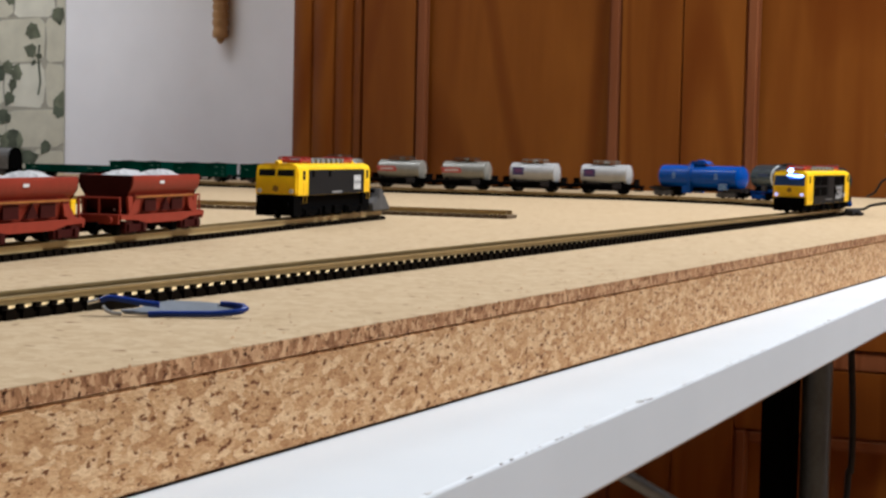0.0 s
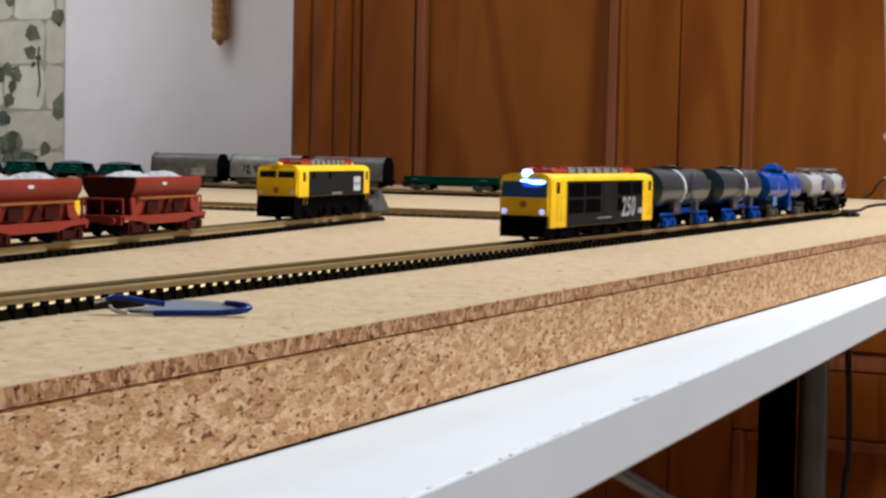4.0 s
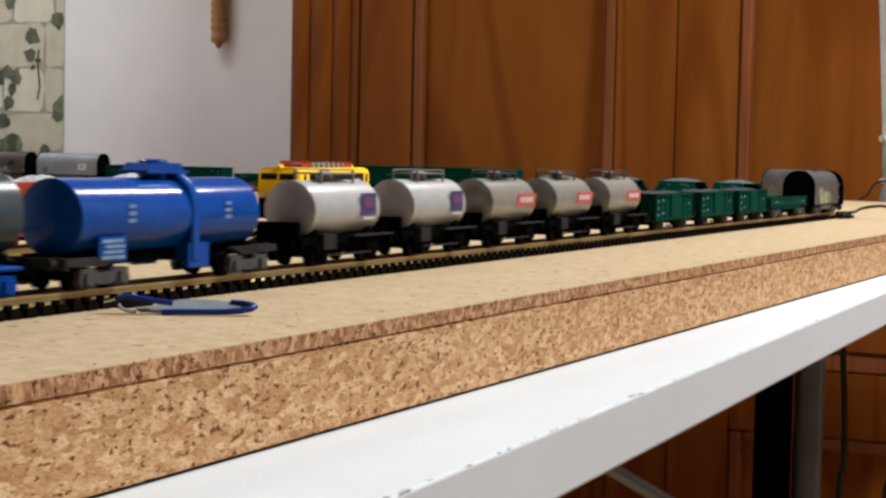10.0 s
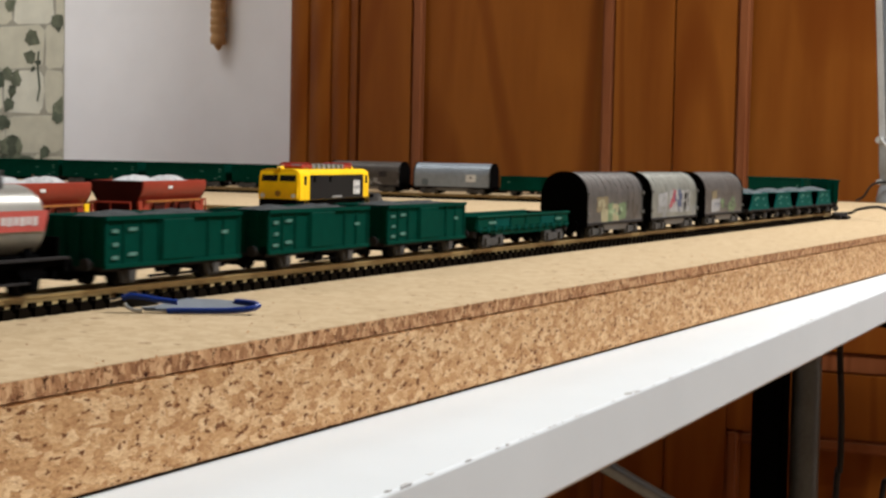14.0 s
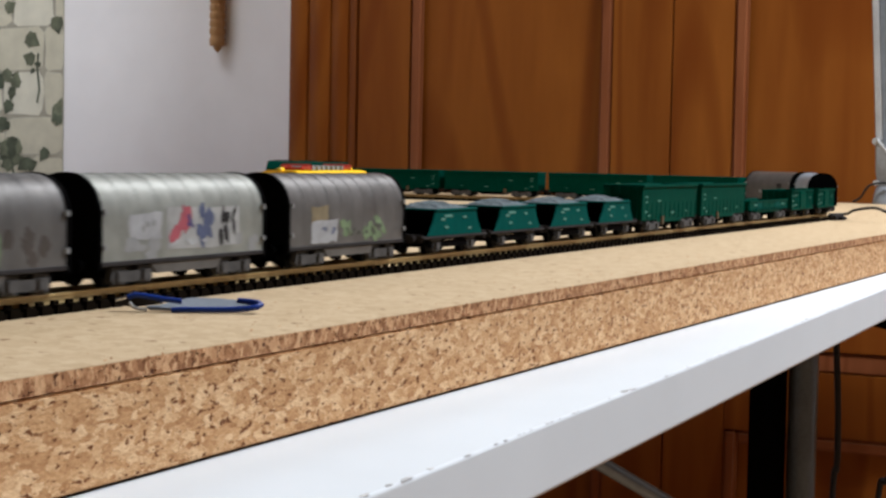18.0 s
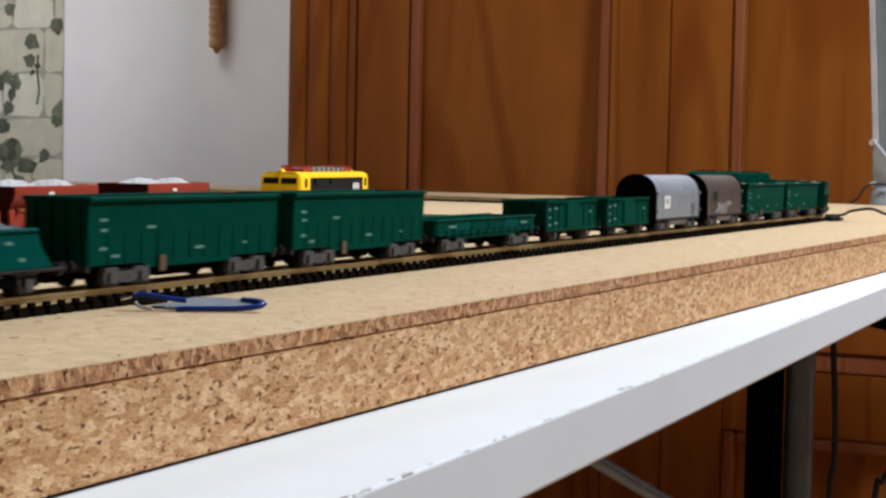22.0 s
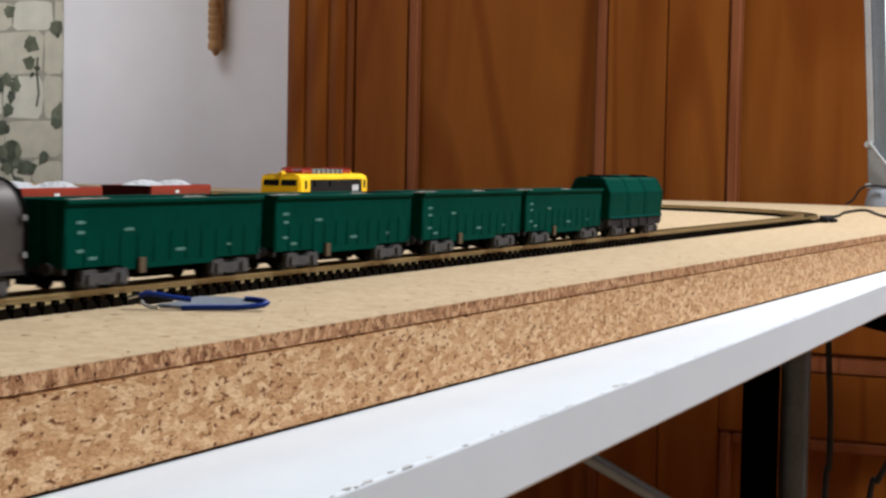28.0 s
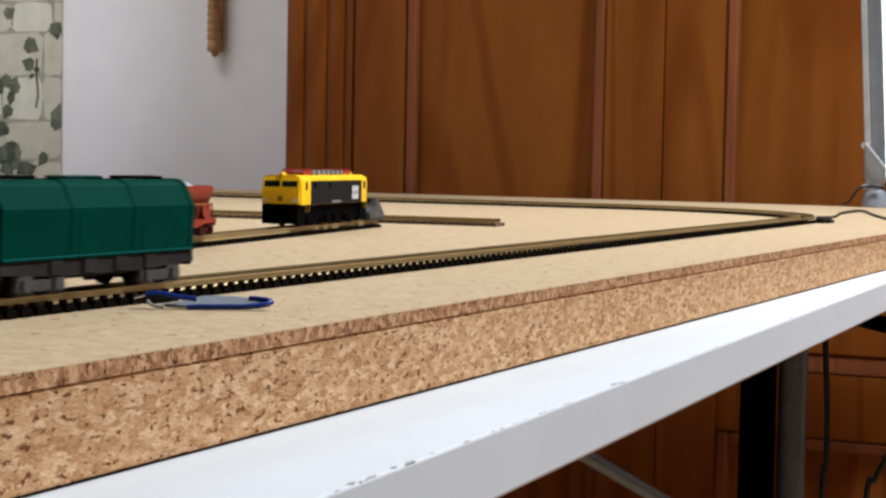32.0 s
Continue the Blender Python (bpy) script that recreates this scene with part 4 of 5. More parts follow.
def low_flat(length, label):
    """Low-sided bogie wagon."""
    t = tagged(base("low_sided_wagon"), label, "flat wagon", "green low-sided wagons")
    h = length / 2
    bm = fresh()
    open_box(bm, -h, h, 8.5, 8.5, 6.4, 11.2)
    body = part("body", bm, GREEN, t)
    for s in (-1, 1):
        for k in range(6):
            x0 = -h + 0.5 + (length - 1) * k / 6
            bm = fresh()
            box(bm, x0 + 0.3, x0 + (length - 1) / 6 - 0.3, *sorted((s * 8.5, s * 9.0)), 7.4, 10.9)
            soften(bm, 0.2)
            part("drop_side", bm, GREEN_PALE if k % 3 == 1 else GREEN, body)
        bm = fresh()
        prism(bm, [(-h, 6.4), (-h * 0.5, 4.8), (h * 0.5, 4.8), (h, 6.4)], s * 7.4, s * 8.5, "y")
        part("sole_bar", bm, GREEN, t)
        bm = fresh()
        box(bm, -h - 0.1, h + 0.1, *sorted((s * 8.3, s * 9.5)), 10.7, 11.5)
        soften(bm, 0.25)
        part("rim", bm, GREEN, body)
        for k in range(13):
            x = -h + 3 + (length - 6) * k / 12
            bm = fresh()
            prism(bm, [(x - 0.9, 7.6), (x + 0.9, 7.6), (x + 0.6, 6.0), (x - 0.6, 6.0)], s * 8.4, s * 9.3, "y")
            part("stake_pocket", bm, GREEN_PALE, body)
        bm = fresh()
        box(bm, -h, h, *sorted((s * 8.3, s * 9.15)), 6.5, 7.2)
        part("side_rail", bm, GREEN, body)
        for x in (-h + 8, h - 16):
            flat_print(body, "marking", x, x + 6, 8.6, 9.4, s * 9.02, MARK)
    bm = fresh()
    box(bm, -h + 1, h - 1, -3, 3, 4.0, 6.4)
    part("underframe", bm, BLACK, t)
    add_ends(h, t, FRAME_GREY, 5.6)
    for x in (-h * 0.66, h * 0.66):
        add_bogie(x, STEEL_DULL, t)
    return t


def hood_outline(w, z0, top):
    pts = [(-w, z0)]
    for k in range(19):
        a = math.pi * (1 - k / 18)
        pts.append((w * math.copysign(abs(math.cos(a)) ** 0.88, math.cos(a)), (top - 10.5) + 10.5 * math.sin(a) ** 0.92))
    pts.append((w, z0))
    return pts


def hood_wagon(length, mat, label, paint=0):
    """Telescopic-hood coil wagon: rounded hood over a skirt and open bogies, black end walls."""
    t = tagged(base("hood_wagon"), label, "covered wagon", "telescopic hood wagons")
    h = length / 2
    bm = fresh()
    prism(bm, hood_outline(9.3, 5.9, 25.8), -h + 0.6, h - 0.6)
    hood = part("hood", bm, mat, t, smooth=True)
    for k in range(10 if paint in (1, 2, 3) else 0):
        x = -h + 3 + (length - 6) * k / 9
        bm = fresh()
        for wide, lift in ((2.6, 0.06), (1.8, 0.14), (1.0, 0.20)):
            prism(bm, hood_outline(9.3 + 0.035 * min(1, lift * 5), 8.0, 25.8 + lift), x - wide, x + wide)
        part("hood_rib", bm, mat, hood, smooth=True)
    for k in (-0.36, 0.34) if paint in (4, 5) else ():
        bm = fresh()
        prism(bm, hood_outline(9.34, 6.2, 25.86), h * 2 * k - 0.5, h * 2 * k + 0.5)
        part("hood_seam", bm, mat, hood, smooth=True)
    for s in (-1, 1):
        bm = fresh()
        prism(bm, hood_outline(9.7, 4.6, 26.2), *sorted((s * (h - 0.6), s * (h + 0.4))))
        part("end_wall", bm, BLACK, t, "black end wall", True)
        bm = fresh()
        prism(bm, [(-h * 0.46, 6.2), (-h * 0.36, 2.9), (h * 0.36, 2.9), (h * 0.46, 6.2)], s * 8.3, s * 9.2, "y")
        part("skirt", bm, HOOD_GREY, t, "weathered grey skirt panel")
        bm = fresh()
        box(bm, -h, h, *sorted((s * 8.4, s * 9.6)), 5.2, 6.3)
        soften(bm, 0.2)
        part("sole_bar", bm, FRAME_GREY, t)
        for x in (-h + 1.2, h - 1.2):
            for z in (9.5, 17.5):
                bm = fresh()
                box(bm, x - 0.5, x + 0.5, *sorted((s * 9.2, s * 10.2)), z - 0.6, z + 0.6)
                part("hood_latch", bm, ROOF_GREY, hood)
        y = s * 9.36
        if paint == 1:
            patch(hood, 10, 23, 10.4, 16.4, y, PRINT_OCHRE, 1, "faded ochre spray panel")
            patch(hood, 9.5, 17.5, 6.2, 11.4, y + s * 0.03, PRINT_OLIVE, 2, "faded yellow spray paint")
            patch(hood, 3.5, 9.8, 6.4, 13.6, y, PRINT_GREEN, 3, "faded green spray letter")
            patch(hood, -3.5, 4.2, 6.6, 13.2, y + s * 0.03, PRINT_OLIVE, 4, "faded yellow spray letter")
            patch(hood, -12.5, -3.0, 6.8, 13.6, y, PRINT_GREEN, 5, "faded green spray letter")
            spray(hood, 14, 21, 11.5, 15.5, y + s * 0.12, PRINT_OLIVE, 6, 4)
            spray(hood, -11, 8, 7.6, 12.4, y + s * 0.16, MARK_DARK, 7, 6, "dark spray outline", 0.35)
            spray(hood, -10, 7, 8, 12, y + s * 0.14, PRINT_PALE_GREEN, 8, 7, "pale green spray highlight", 0.5)
            spray(hood, -27, -14, 6.5, 17.0, y, HOOD_BROWN, 9, 6, "brown weathering stain", 0.7)
        elif paint == 2:
            patch(hood, 11, 24, 10.8, 17.0, y, SPRAY_WHITE, 11, "pale spray panel")
            spray(hood, 13, 21, 11.5, 16.0, y + s * 0.14, ROOF_GREY, 12, 4, "grey spray figure", 0.55)
            spray(hood, 10, 24, 6.0, 11.5, y, ROOF_GREY, 13, 6, "grey spray haze", 0.8)
            patch(hood, -23, 9, 8.0, 18.0, y, HOOD_PATCH, 14, "pale sprayed background")
            spray(hood, -1.0, 6.5, 10.0, 17.5, y + s * 0.16, PRINT_FADED_RED, 15, 7, "faded red spray letter")
            spray(hood, -10.5, -3.5, 10.0, 18.5, y + s * 0.16, PRINT_FADED_BLUE, 16, 7, "faded blue spray letter")
            spray(hood, -20.5, -14.0, 9.5, 17.5, y + s * 0.16, FRAME_GREY, 17, 6, "dark spray letter", 0.8)
            spray(hood, -10, 7, 8.6, 11.0, y + s * 0.36, SPRAY_WHITE, 18, 6, "white spray drips", 0.5)
            spray(hood, -4, 2, 12, 17.5, y + s * 0.36, PRINT_VIOLET, 19, 4, "violet spray paint", 0.5)
            spray(hood, -32, -22, 6.0, 12.0, y, ROOF_GREY, 20, 5, "grey weathering", 0.7)
        elif paint == 3:
            patch(hood, 13, 22, 12.2, 17.0, y, PRINT_OCHRE, 21, "faded ochre spray panel")
            patch(hood, 7.5, 22, 7.0, 13.0, y + s * 0.03, SPRAY_WHITE, 22, "white spray panel")
            spray(hood, 9, 16, 8.0, 12.0, y + s * 0.14, PRINT_FADED_BLUE, 23, 4, "faded blue spray letter", 0.5)
            spray(hood, -4, 6, 7.5, 13.0, y, PRINT_GREEN, 24, 6, "faded green spray paint", 0.8)
            spray(hood, -24, -8, 7.0, 13.5, y, PRINT_GREEN, 25, 8, "faded green spray paint", 0.8)
            spray(hood, -20, 4, 8.0, 12.5, y + s * 0.2, MARK_DARK, 26, 6, "dark spray outline", 0.4)
        elif paint == 4:
            flat_print(hood, "data_panel", 13, 22, 10.6, 16.4, y, PRINT_WHITE, "white data panel")
            flat_print(hood, "marking", 16.2, 18.6, 12.8, 15.0, y + s * 0.1, ROOF_GREY)
            flat_print(hood, "marking", -27, -21.5, 7.0, 12.5, y, STEEL, "dark grey stencil block")
        else:
            flat_print(hood, "data_panel", 14, 21, 13.0, 17.6, y, FRAME_GREY, "dark grey stencil panel")
            flat_print(hood, "marking", 8.5, 12.5, 9.4, 12.2, y, ROOF_GREY)
            for k in range(3):
                flat_print(hood, "marking", -12 + 3.4 * k, -9.4 + 3.4 * k, 10.6, 12.6, y, ROOF_GREY)
            spray(hood, -26, 20, 6.4, 11.0, y - s * 0.02, ROOF_GREY, 27, 6, "pale grey weathering", 0.5)
    bm = fresh()
    box(bm, -h + 1, h - 1, -5, 5, 2.6, 4.2)
    part("underframe", bm, BLACK, t)
    add_ends(h + 0.4, t, BLACK, 5.6)
    for x in (-h * 0.62, h * 0.62):
        add_bogie(x, STEEL_DULL, t, 5.0)
    return t


def mini_hopper(label):
    """Two-axle hopper, 34 mm body with sloped ends, heaped with grey gravel."""
    t = tagged(base("hopper_wagon"), label, "hopper wagon", "small green hopper wagons")
    # end sheets are black to paint the shade in the recess below the rim
    bm = fresh()
    for q in (-1, 1):
        prism(bm, [(q * 15.2, 14.4), (q * 14.4, 14.4), (q * 6.4, 6.2), (q * 7.4, 6.2)], -8.2, 8.2, "y")
    box(bm, -7.4, 7.4, -8.0, 8.0, 5.6, 6.3)
    body = part("body", bm, BLACK, t, "sloped end sheets, coloured black for their shade")
    for s in (-1, 1):
        bm = fresh()
        prism(bm, [(-15.6, 14.6), (15.6, 14.6), (17.6, 10.4), (21.4, 6.1), (-21.4, 6.1), (-17.6, 10.4)], s * 8.1, s * 8.75, "y")
        soften(bm, 0.2)
        part("side_sheet", bm, GREEN_PALE, body)
        bm = fresh()
        box(bm, -15.9, 15.9, *sorted((s * 8.2, s * 9.2)), 13.9, 14.8)
        soften(bm, 0.25)
        part("rim", bm, GREEN_PALE, body)
        for x, z, wd in ((3, 12.0, 6), (8.5, 11.0, 3.0), (-8, 11.4, 2.4), (6, 8.4, 2.6), (-12, 7.8, 2.0)):
            flat_print(body, "marking", x, x + wd, z, z + 0.8, s * 8.78, MARK, "", 0.6)
    for q in (-1, 1):
        bm = fresh()
        box(bm, *sorted((q * 14.9, q * 15.8)), -8.9, 8.9, 14.2, 14.8)
        soften(bm, 0.25)
        part("rim", bm, GREEN_PALE, body)
    heap(t, -14.6, 14.6, 8.3, 14.4, 16.8, COAL, seed=11)
    bm = fresh()
    box(bm, -25, 25, -6.6, 6.6, 4.6, 5.5)
    part("underframe", bm, BLACK, t)
    for s in (-1, 1):
        bm = fresh()
        box(bm, -25, 25, *sorted((s * 7.2, s * 9.0)), 5.3, 6.1)
        soften(bm, 0.2)
        part("foot_board", bm, FRAME_GREY, t)
        bm = fresh()
        prism(bm, [(-20, 4.6), (-17, 2.4), (17, 2.4), (20, 4.6)], s * 7.0, s * 7.9, "y")
        part("sole_bar", bm, BLACK, t)
    add_ends(25, t, FRAME_GREY, 5.6)
    for x in (-13.5, 13.5):
        add_axle_guards(x, STEEL_DULL, t)
    return t


def bogie_gondola(length, label, load=None):
    """High-sided bogie open wagon with a hopper belly."""
    t = tagged(base("bogie_open_wagon"), label, "open wagon", "green bogie open wagons")
    h = length / 2
    bm = fresh()
    open_box(bm, -h, h, 8.3, 8.9, 5.6, 21.0)
    body = part("body", bm, GREEN, t, "green plastic body")
    for s in (-1, 1):
        n = 13
        for k in range(n):
            x = -h + 1 + (length - 2) * k / (n - 1)
            bm = fresh()
            prism(bm, [(s * 8.32, 6.2), (s * 8.62, 14.0), (s * 8.72, 12.5), (s * 8.58, 6.2)], x - 0.5, x + 0.5)
            part("rib", bm, GREEN, body)
        bm = fresh()
        box(bm, -h - 0.2, h + 0.2, *sorted((s * 8.6, s * 9.6)), 19.9, 21.1)
        soften(bm, 0.25)
        part("rim", bm, GREEN, body)
        bm = fresh()
        prism(bm, [(-h * 0.5, 5.7), (h * 0.5, 5.7), (h * 0.42, 4.4), (-h * 0.42, 4.4)], s * 7.2, s * 8.4, "y")
        part("chute", bm, GREEN, body)
        for x, z, wd in ((h - 7, 15.5, 3.0), (h - 7, 13.2, 2.4), (h - 7, 9.0, 2.6), (h - 26, 13.5, 3.6), (h - 12, 7.2, 3.0), (-h + 14, 8.4, 2.6), (-6, 8.0, 4.0)):
            flat_print(body, "marking", x, x + wd, z, z + 0.7, s * (8.34 + 0.039 * (z - 5.6)), MARK)
        bm = fresh()
        box(bm, h * 0.28, h * 0.28 + 2.4, *sorted((s * 8.6, s * 9.3)), 3.4, 7.0)
        part("hand_wheel_bracket", bm, SLEEPER_BROWN, t)
    for s in (-1, 1):
        for y in (-6, -2, 2, 6):
            bm = fresh()
            box(bm, *sorted((s * h, s * (h + 0.6))), y - 0.4, y + 0.4, 6.0, 20.0)
            part("end_rib", bm, GREEN, body)
    bm = fresh()
    box(bm, -h + 1, h - 1, -3.5, 3.5, 4.0, 5.6)
    prism(bm, [(-14, 4.0), (14, 4.0), (9, 1.8), (-9, 1.8)], -5, 5, "y")
    part("underframe", bm, BLACK, t)
    add_ends(h, t, FRAME_GREY, 5.6)
    for x in (-h * 0.64, h * 0.64):
        add_bogie(x, STEEL_DULL, t)
    if load:
        heap(t, -h + 1, h - 1, 8.0, 18.6, 20.8, load, seed=5, bumps=2)
    return t


def covered_hopper(length, label):
    """Green covered wagon with a sloped roof in three hoods, grey frame."""
    t = tagged(base("covered_wagon"), label, "covered wagon")
    h = length / 2
    bm = fresh()
    prism(bm, [(-8.7, 8.0), (8.7, 8.0), (9.2, 18.6), (9.2, 19.4), (6.6, 24.6), (4.6, 25.6), (-4.6, 25.6), (-6.6, 24.6), (-9.2, 19.4), (-9.2, 18.6)], -h, h)
    soften(bm, 0.3)
    body = part("body", bm, GREEN, t, "green plastic body")
    for k in range(4):
        x = -h + 1.2 + (length - 2.4) * k / 3
        bm = fresh()
        prism(bm, [(-8.9, 8.2), (8.9, 8.2), (9.4, 18.6), (9.4, 19.5), (6.75, 24.8), (4.7, 25.9), (-4.7, 25.9), (-6.75, 24.8), (-9.4, 19.5), (-9.4, 18.6)], x - 0.9, x + 0.9)
        part("roof_rib", bm, GREEN, body)
    for k in range(3):
        x = -h + length * (k + 0.5) / 3
        bm = fresh()
        box(bm, x - 7, x + 7, -3.2, 3.2, 25.8, 26.6)
        soften(bm, 0.3)
        part("roof_hatch", bm, BLACK if k != 1 else GREEN, body)
        for s in (-1, 1):
            bm = fresh()
            prism(bm, [(s * 8.8, 8.4), (s * 9.3, 18.4), (s * 9.0, 18.4), (s * 8.5, 8.4)], x - 9.5, x + 9.5)
            part("side_flap", bm, GREEN, body)
    for s in (-1, 1):
        bm = fresh()
        prism(bm, [(-h, 8.0), (-h, 5.4), (-h * 0.4, 4.2), (h * 0.4, 4.2), (h, 5.4), (h, 8.0)], s * 7.2, s * 8.7, "y")
        for x in (-18, -6, 6, 18):
            box(bm, x - 2.2, x + 2.2, *sorted((s * 8.7, s * 9.3)), 4.6, 7.8)
        part("sole_bar", bm, FRAME_GREY, t, "weathered grey sole bar")
        bm = fresh()
        sweep(bm, [(-h + 0.5, s * 9.0, 8.5), (h - 0.5, s * 9.0, 8.5)], 0.45, 6)
        part("bottom_rail", bm, GREEN_PALE, body)
    bm = fresh()
    box(bm, -h + 1, h - 1, -5, 5, 3.2, 7.9)
    part("underframe", bm, FRAME_GREY, t)
    add_ends(h, t, FRAME_GREY, 5.8)
    for x in (-h * 0.62, h * 0.62):
        add_bogie(x, STEEL_DULL, t, 5.5)
    return t


def ballast_hopper(label, yellow_end=False):
    """Red-oxide bogie ballast hopper: a wide bin over sloped sheets, heaped with pale ballast."""
    t = tagged(base("ballast_wagon"), label, "hopper wagon", "red ballast hoppers")
    h = 35.0
    bm = fresh()
    bulge = [(9.1, 20.3), (9.75, 20.2), (9.95, 19.4), (9.9, 18.0), (9.5, 16.4), (8.7, 15.0), (7.9, 14.2), (7.4, 13.0)]
    prism(bm, bulge + [(7.0, 13.0), (7.2, 14.4), (8.6, 16.6), (9.0, 19.2)], -27.4, 27.4)
    prism(bm, [(-a, b) for a, b in bulge] + [(-7.0, 13.0), (-7.2, 14.4), (-8.6, 16.6), (-9.0, 19.2)], -27.4, 27.4)
    body = part("body", bm, OXIDE, t, "red-oxide bulging hopper bin", True)
    for s in (-1, 1):
        bm = fresh()
        prism(bm, [(s * 8.8, 13.6), (s * 6.4, 6.6), (s * 5.6, 6.6), (s * 7.8, 13.6)], -24, 24)
        part("slope_sheet", bm, OXIDE, body)
        for x in (-23.4, 23.4):
            bm = fresh()
            prism(bm, [(s * 8.8, 13.6), (s * 8.7, 6.4), (s * 6.0, 6.4), (s * 8.0, 13.6)], x - 0.6, x + 0.6)
            part("stanchion", bm, OXIDE, body)
        bm = fresh()
        box(bm, -23.5, 23.5, *sorted((s * 8.9, s * 9.4)), 12.7, 13.3)
        part("waist_rail", bm, RUST, body, "rusty orange waist rail")
        bm = fresh()
        prism(bm, [(-34, 7.0), (34, 7.0), (34, 5.6), (22, 5.2), (14, 3.9), (-14, 3.9), (-22, 5.2), (-34, 5.6)], s * 7.6, s * 8.9, "y")
        part("sole_bar", bm, OXIDE, t)
        # raised dark boxes and triangle stand in for shaded openings in the frame
        for x in (-15.5, 6.5):
            bm = fresh()
            box(bm, x, x + 9, *sorted((s * 7.6, s * 8.6)), 8.0, 12.2)
            part("dark_opening", bm, OXIDE_SHADE, body)
        bm = fresh()
        prism(bm, [(-4.5, 8.0), (2.5, 8.0), (-1.0, 12.6)], s * 8.3, s * 9.0, "y")
        part("dark_triangle_opening", bm, OXIDE_SHADE, body)
        flat_print(body, "marking", 3, 6.5, 17.4, 18.4, s * 9.9, PRINT_WHITE)
        for x in (-1, 1):
            bm = fresh()
            prism(bm, [(x * 22.6, 12.8), (x * 19.6, 12.8), (x * 21.0, 8.2), (x * 27.6, 6.2), (x * 28.6, 7.2)], s * 8.2, s * 8.8, "y")
            part("corner_gusset", bm, OXIDE, body)
    for s, x in ((1, 27), (-1, -27)):
        bm = fresh()
        prism(bm, [(-9.6, 20.3), (9.6, 20.3), (9.8, 18.6), (9.4, 16.2), (8.2, 14.0), (7.6, 12.0), (8.2, 6.8), (-8.2, 6.8), (-7.6, 12.0), (-8.2, 14.0), (-9.4, 16.2), (-9.8, 18.6)], *sorted((x + s * 0.7, x + s * 1.4)))
        soften(bm, 0.3)
        for v in bm.verts:
            v.co.x -= s * max(0.0, 0.0152 - v.co.z) * 0.42
        # end sheet takes the dark copy of OXIDE, so its shade is painted in
        part("end_sheet", bm, OXIDE_SHADE, body, "red end sheet, coloured dark for its shade")
        bm = fresh()
        sweep(bm, [(x + s * 5.6, -7.6, 6.6), (x + s * 5.6, -7.6, 12.8), (x + s * 5.6, 7.6, 12.8), (x + s * 5.6, 7.6, 6.6)], 0.45, 6)
        sweep(bm, [(x + s * 5.6, 0, 6.6), (x + s * 5.6, 0, 12.8)], 0.4, 6)
        part("end_railing", bm, OXIDE, t)
        bm = fresh()
        box(bm, *sorted((s * 22, s * 34.6)), -8.0, 8.0, 6.4, 7.2)
        part("platform", bm, OXIDE, t)
        for y in (2.2, 4.4):
            bm = fresh()
            box(bm, *sorted((x - s * 2.6, x - s * 1.2)), y - 0.4, y + 0.4, 8.2, 11.2)
            part("end_marking", bm, PRINT_WHITE, t)
        for y in (-8.3, 8.3):
            bm = fresh()
            prism(bm, [(x - s * 1.5, 7.2), (x + s * 0.8, 7.2), (x + s * 1.6, 13.2), (x - s * 1.9, 13.2)], y - 0.4, y + 0.4, "y")
            part("end_bracket", bm, YELLOW if s < 0 and yellow_end else OXIDE, t, "yellow end bracket" if s < 0 and yellow_end else "")
    heap(t, -26.5, 26.5, 8.6, 19.0, 22.0, BALLAST, seed=8, bumps=2, sharp=1.3)
    add_ends(h, t, OXIDE, 5.6)
    for x in (-22.5, 22.5):
        add_bogie(x, OXIDE_SHADE, t, 5.5)
    return t


# ---- the train, from head to tail: builder and the way (mm) of the body's front and rear at the start ----
train = []


def couple(thing, front, rear):
    train.append((thing, (front + rear) / 2000, (rear - front) / 2000))


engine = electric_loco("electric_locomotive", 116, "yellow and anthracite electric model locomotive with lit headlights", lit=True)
for s in (-1, 1):
    lettering(engine, "250", -17.5 if s > 0 else -37.5, s * 10.02, 7.4, 10.6, PRINT_SOFT, side=s)
    flat_print(engine, "number", -44, -38.6, 8.0, 10.2, s * 9.9, SPRAY_WHITE, "small pale printed bar")
couple(engine, 958.5, 1074.6)
tank_label = "blue-grey bogie tank wagon with a pale band and blue bogies"
couple(large_tank_wagon(tank_label, 2.2, -6.0), 1089.5, 1163.5)
couple(large_tank_wagon(tank_label), 1186, 1260)
couple(blue_tank_wagon("glossy blue plastic bogie tank wagon with a roof catwalk"), 1275, 1353)
white_tank = small_tank_wagon(TANK_WHITE, "pale grey two-axle tank wagon with a violet badge", "pale grey tank wagons", "violet")
couple(white_tank, 1380.5, 1417.5)
couple(copy_thing(white_tank, Matrix()), 1441.5, 1477.5)
warm_tank = small_tank_wagon(TANK_WARM, "warm grey two-axle tank wagon with a red name panel", "warm grey tank wagons", "red")
couple(warm_tank, 1501, 1538)
couple(copy_thing(warm_tank, Matrix()), 1560, 1597)
couple(copy_thing(warm_tank, Matrix()), 1619.5, 1655.5)
loaded = gondola(56, "green two-axle open wagon loaded with dark grey gravel", COAL_DARK)
couple(loaded, 1675.5, 1731.5)
couple(copy_thing(loaded, Matrix()), 1746, 1800)
couple(copy_thing(loaded, Matrix()), 1812.5, 1869)
low = low_flat(86, "empty low-sided green bogie wagon")
couple(low, 1877.5, 1964.4)
couple(hood_wagon(69.5, HOOD_GREY, "weathered silver hood wagon with faded yellow spray paint", 1), 1982.5, 2052)
couple(hood_wagon(70, HOOD_PALE, "pale weathered hood wagon with red and blue spray paint", 2), 2063, 2133)
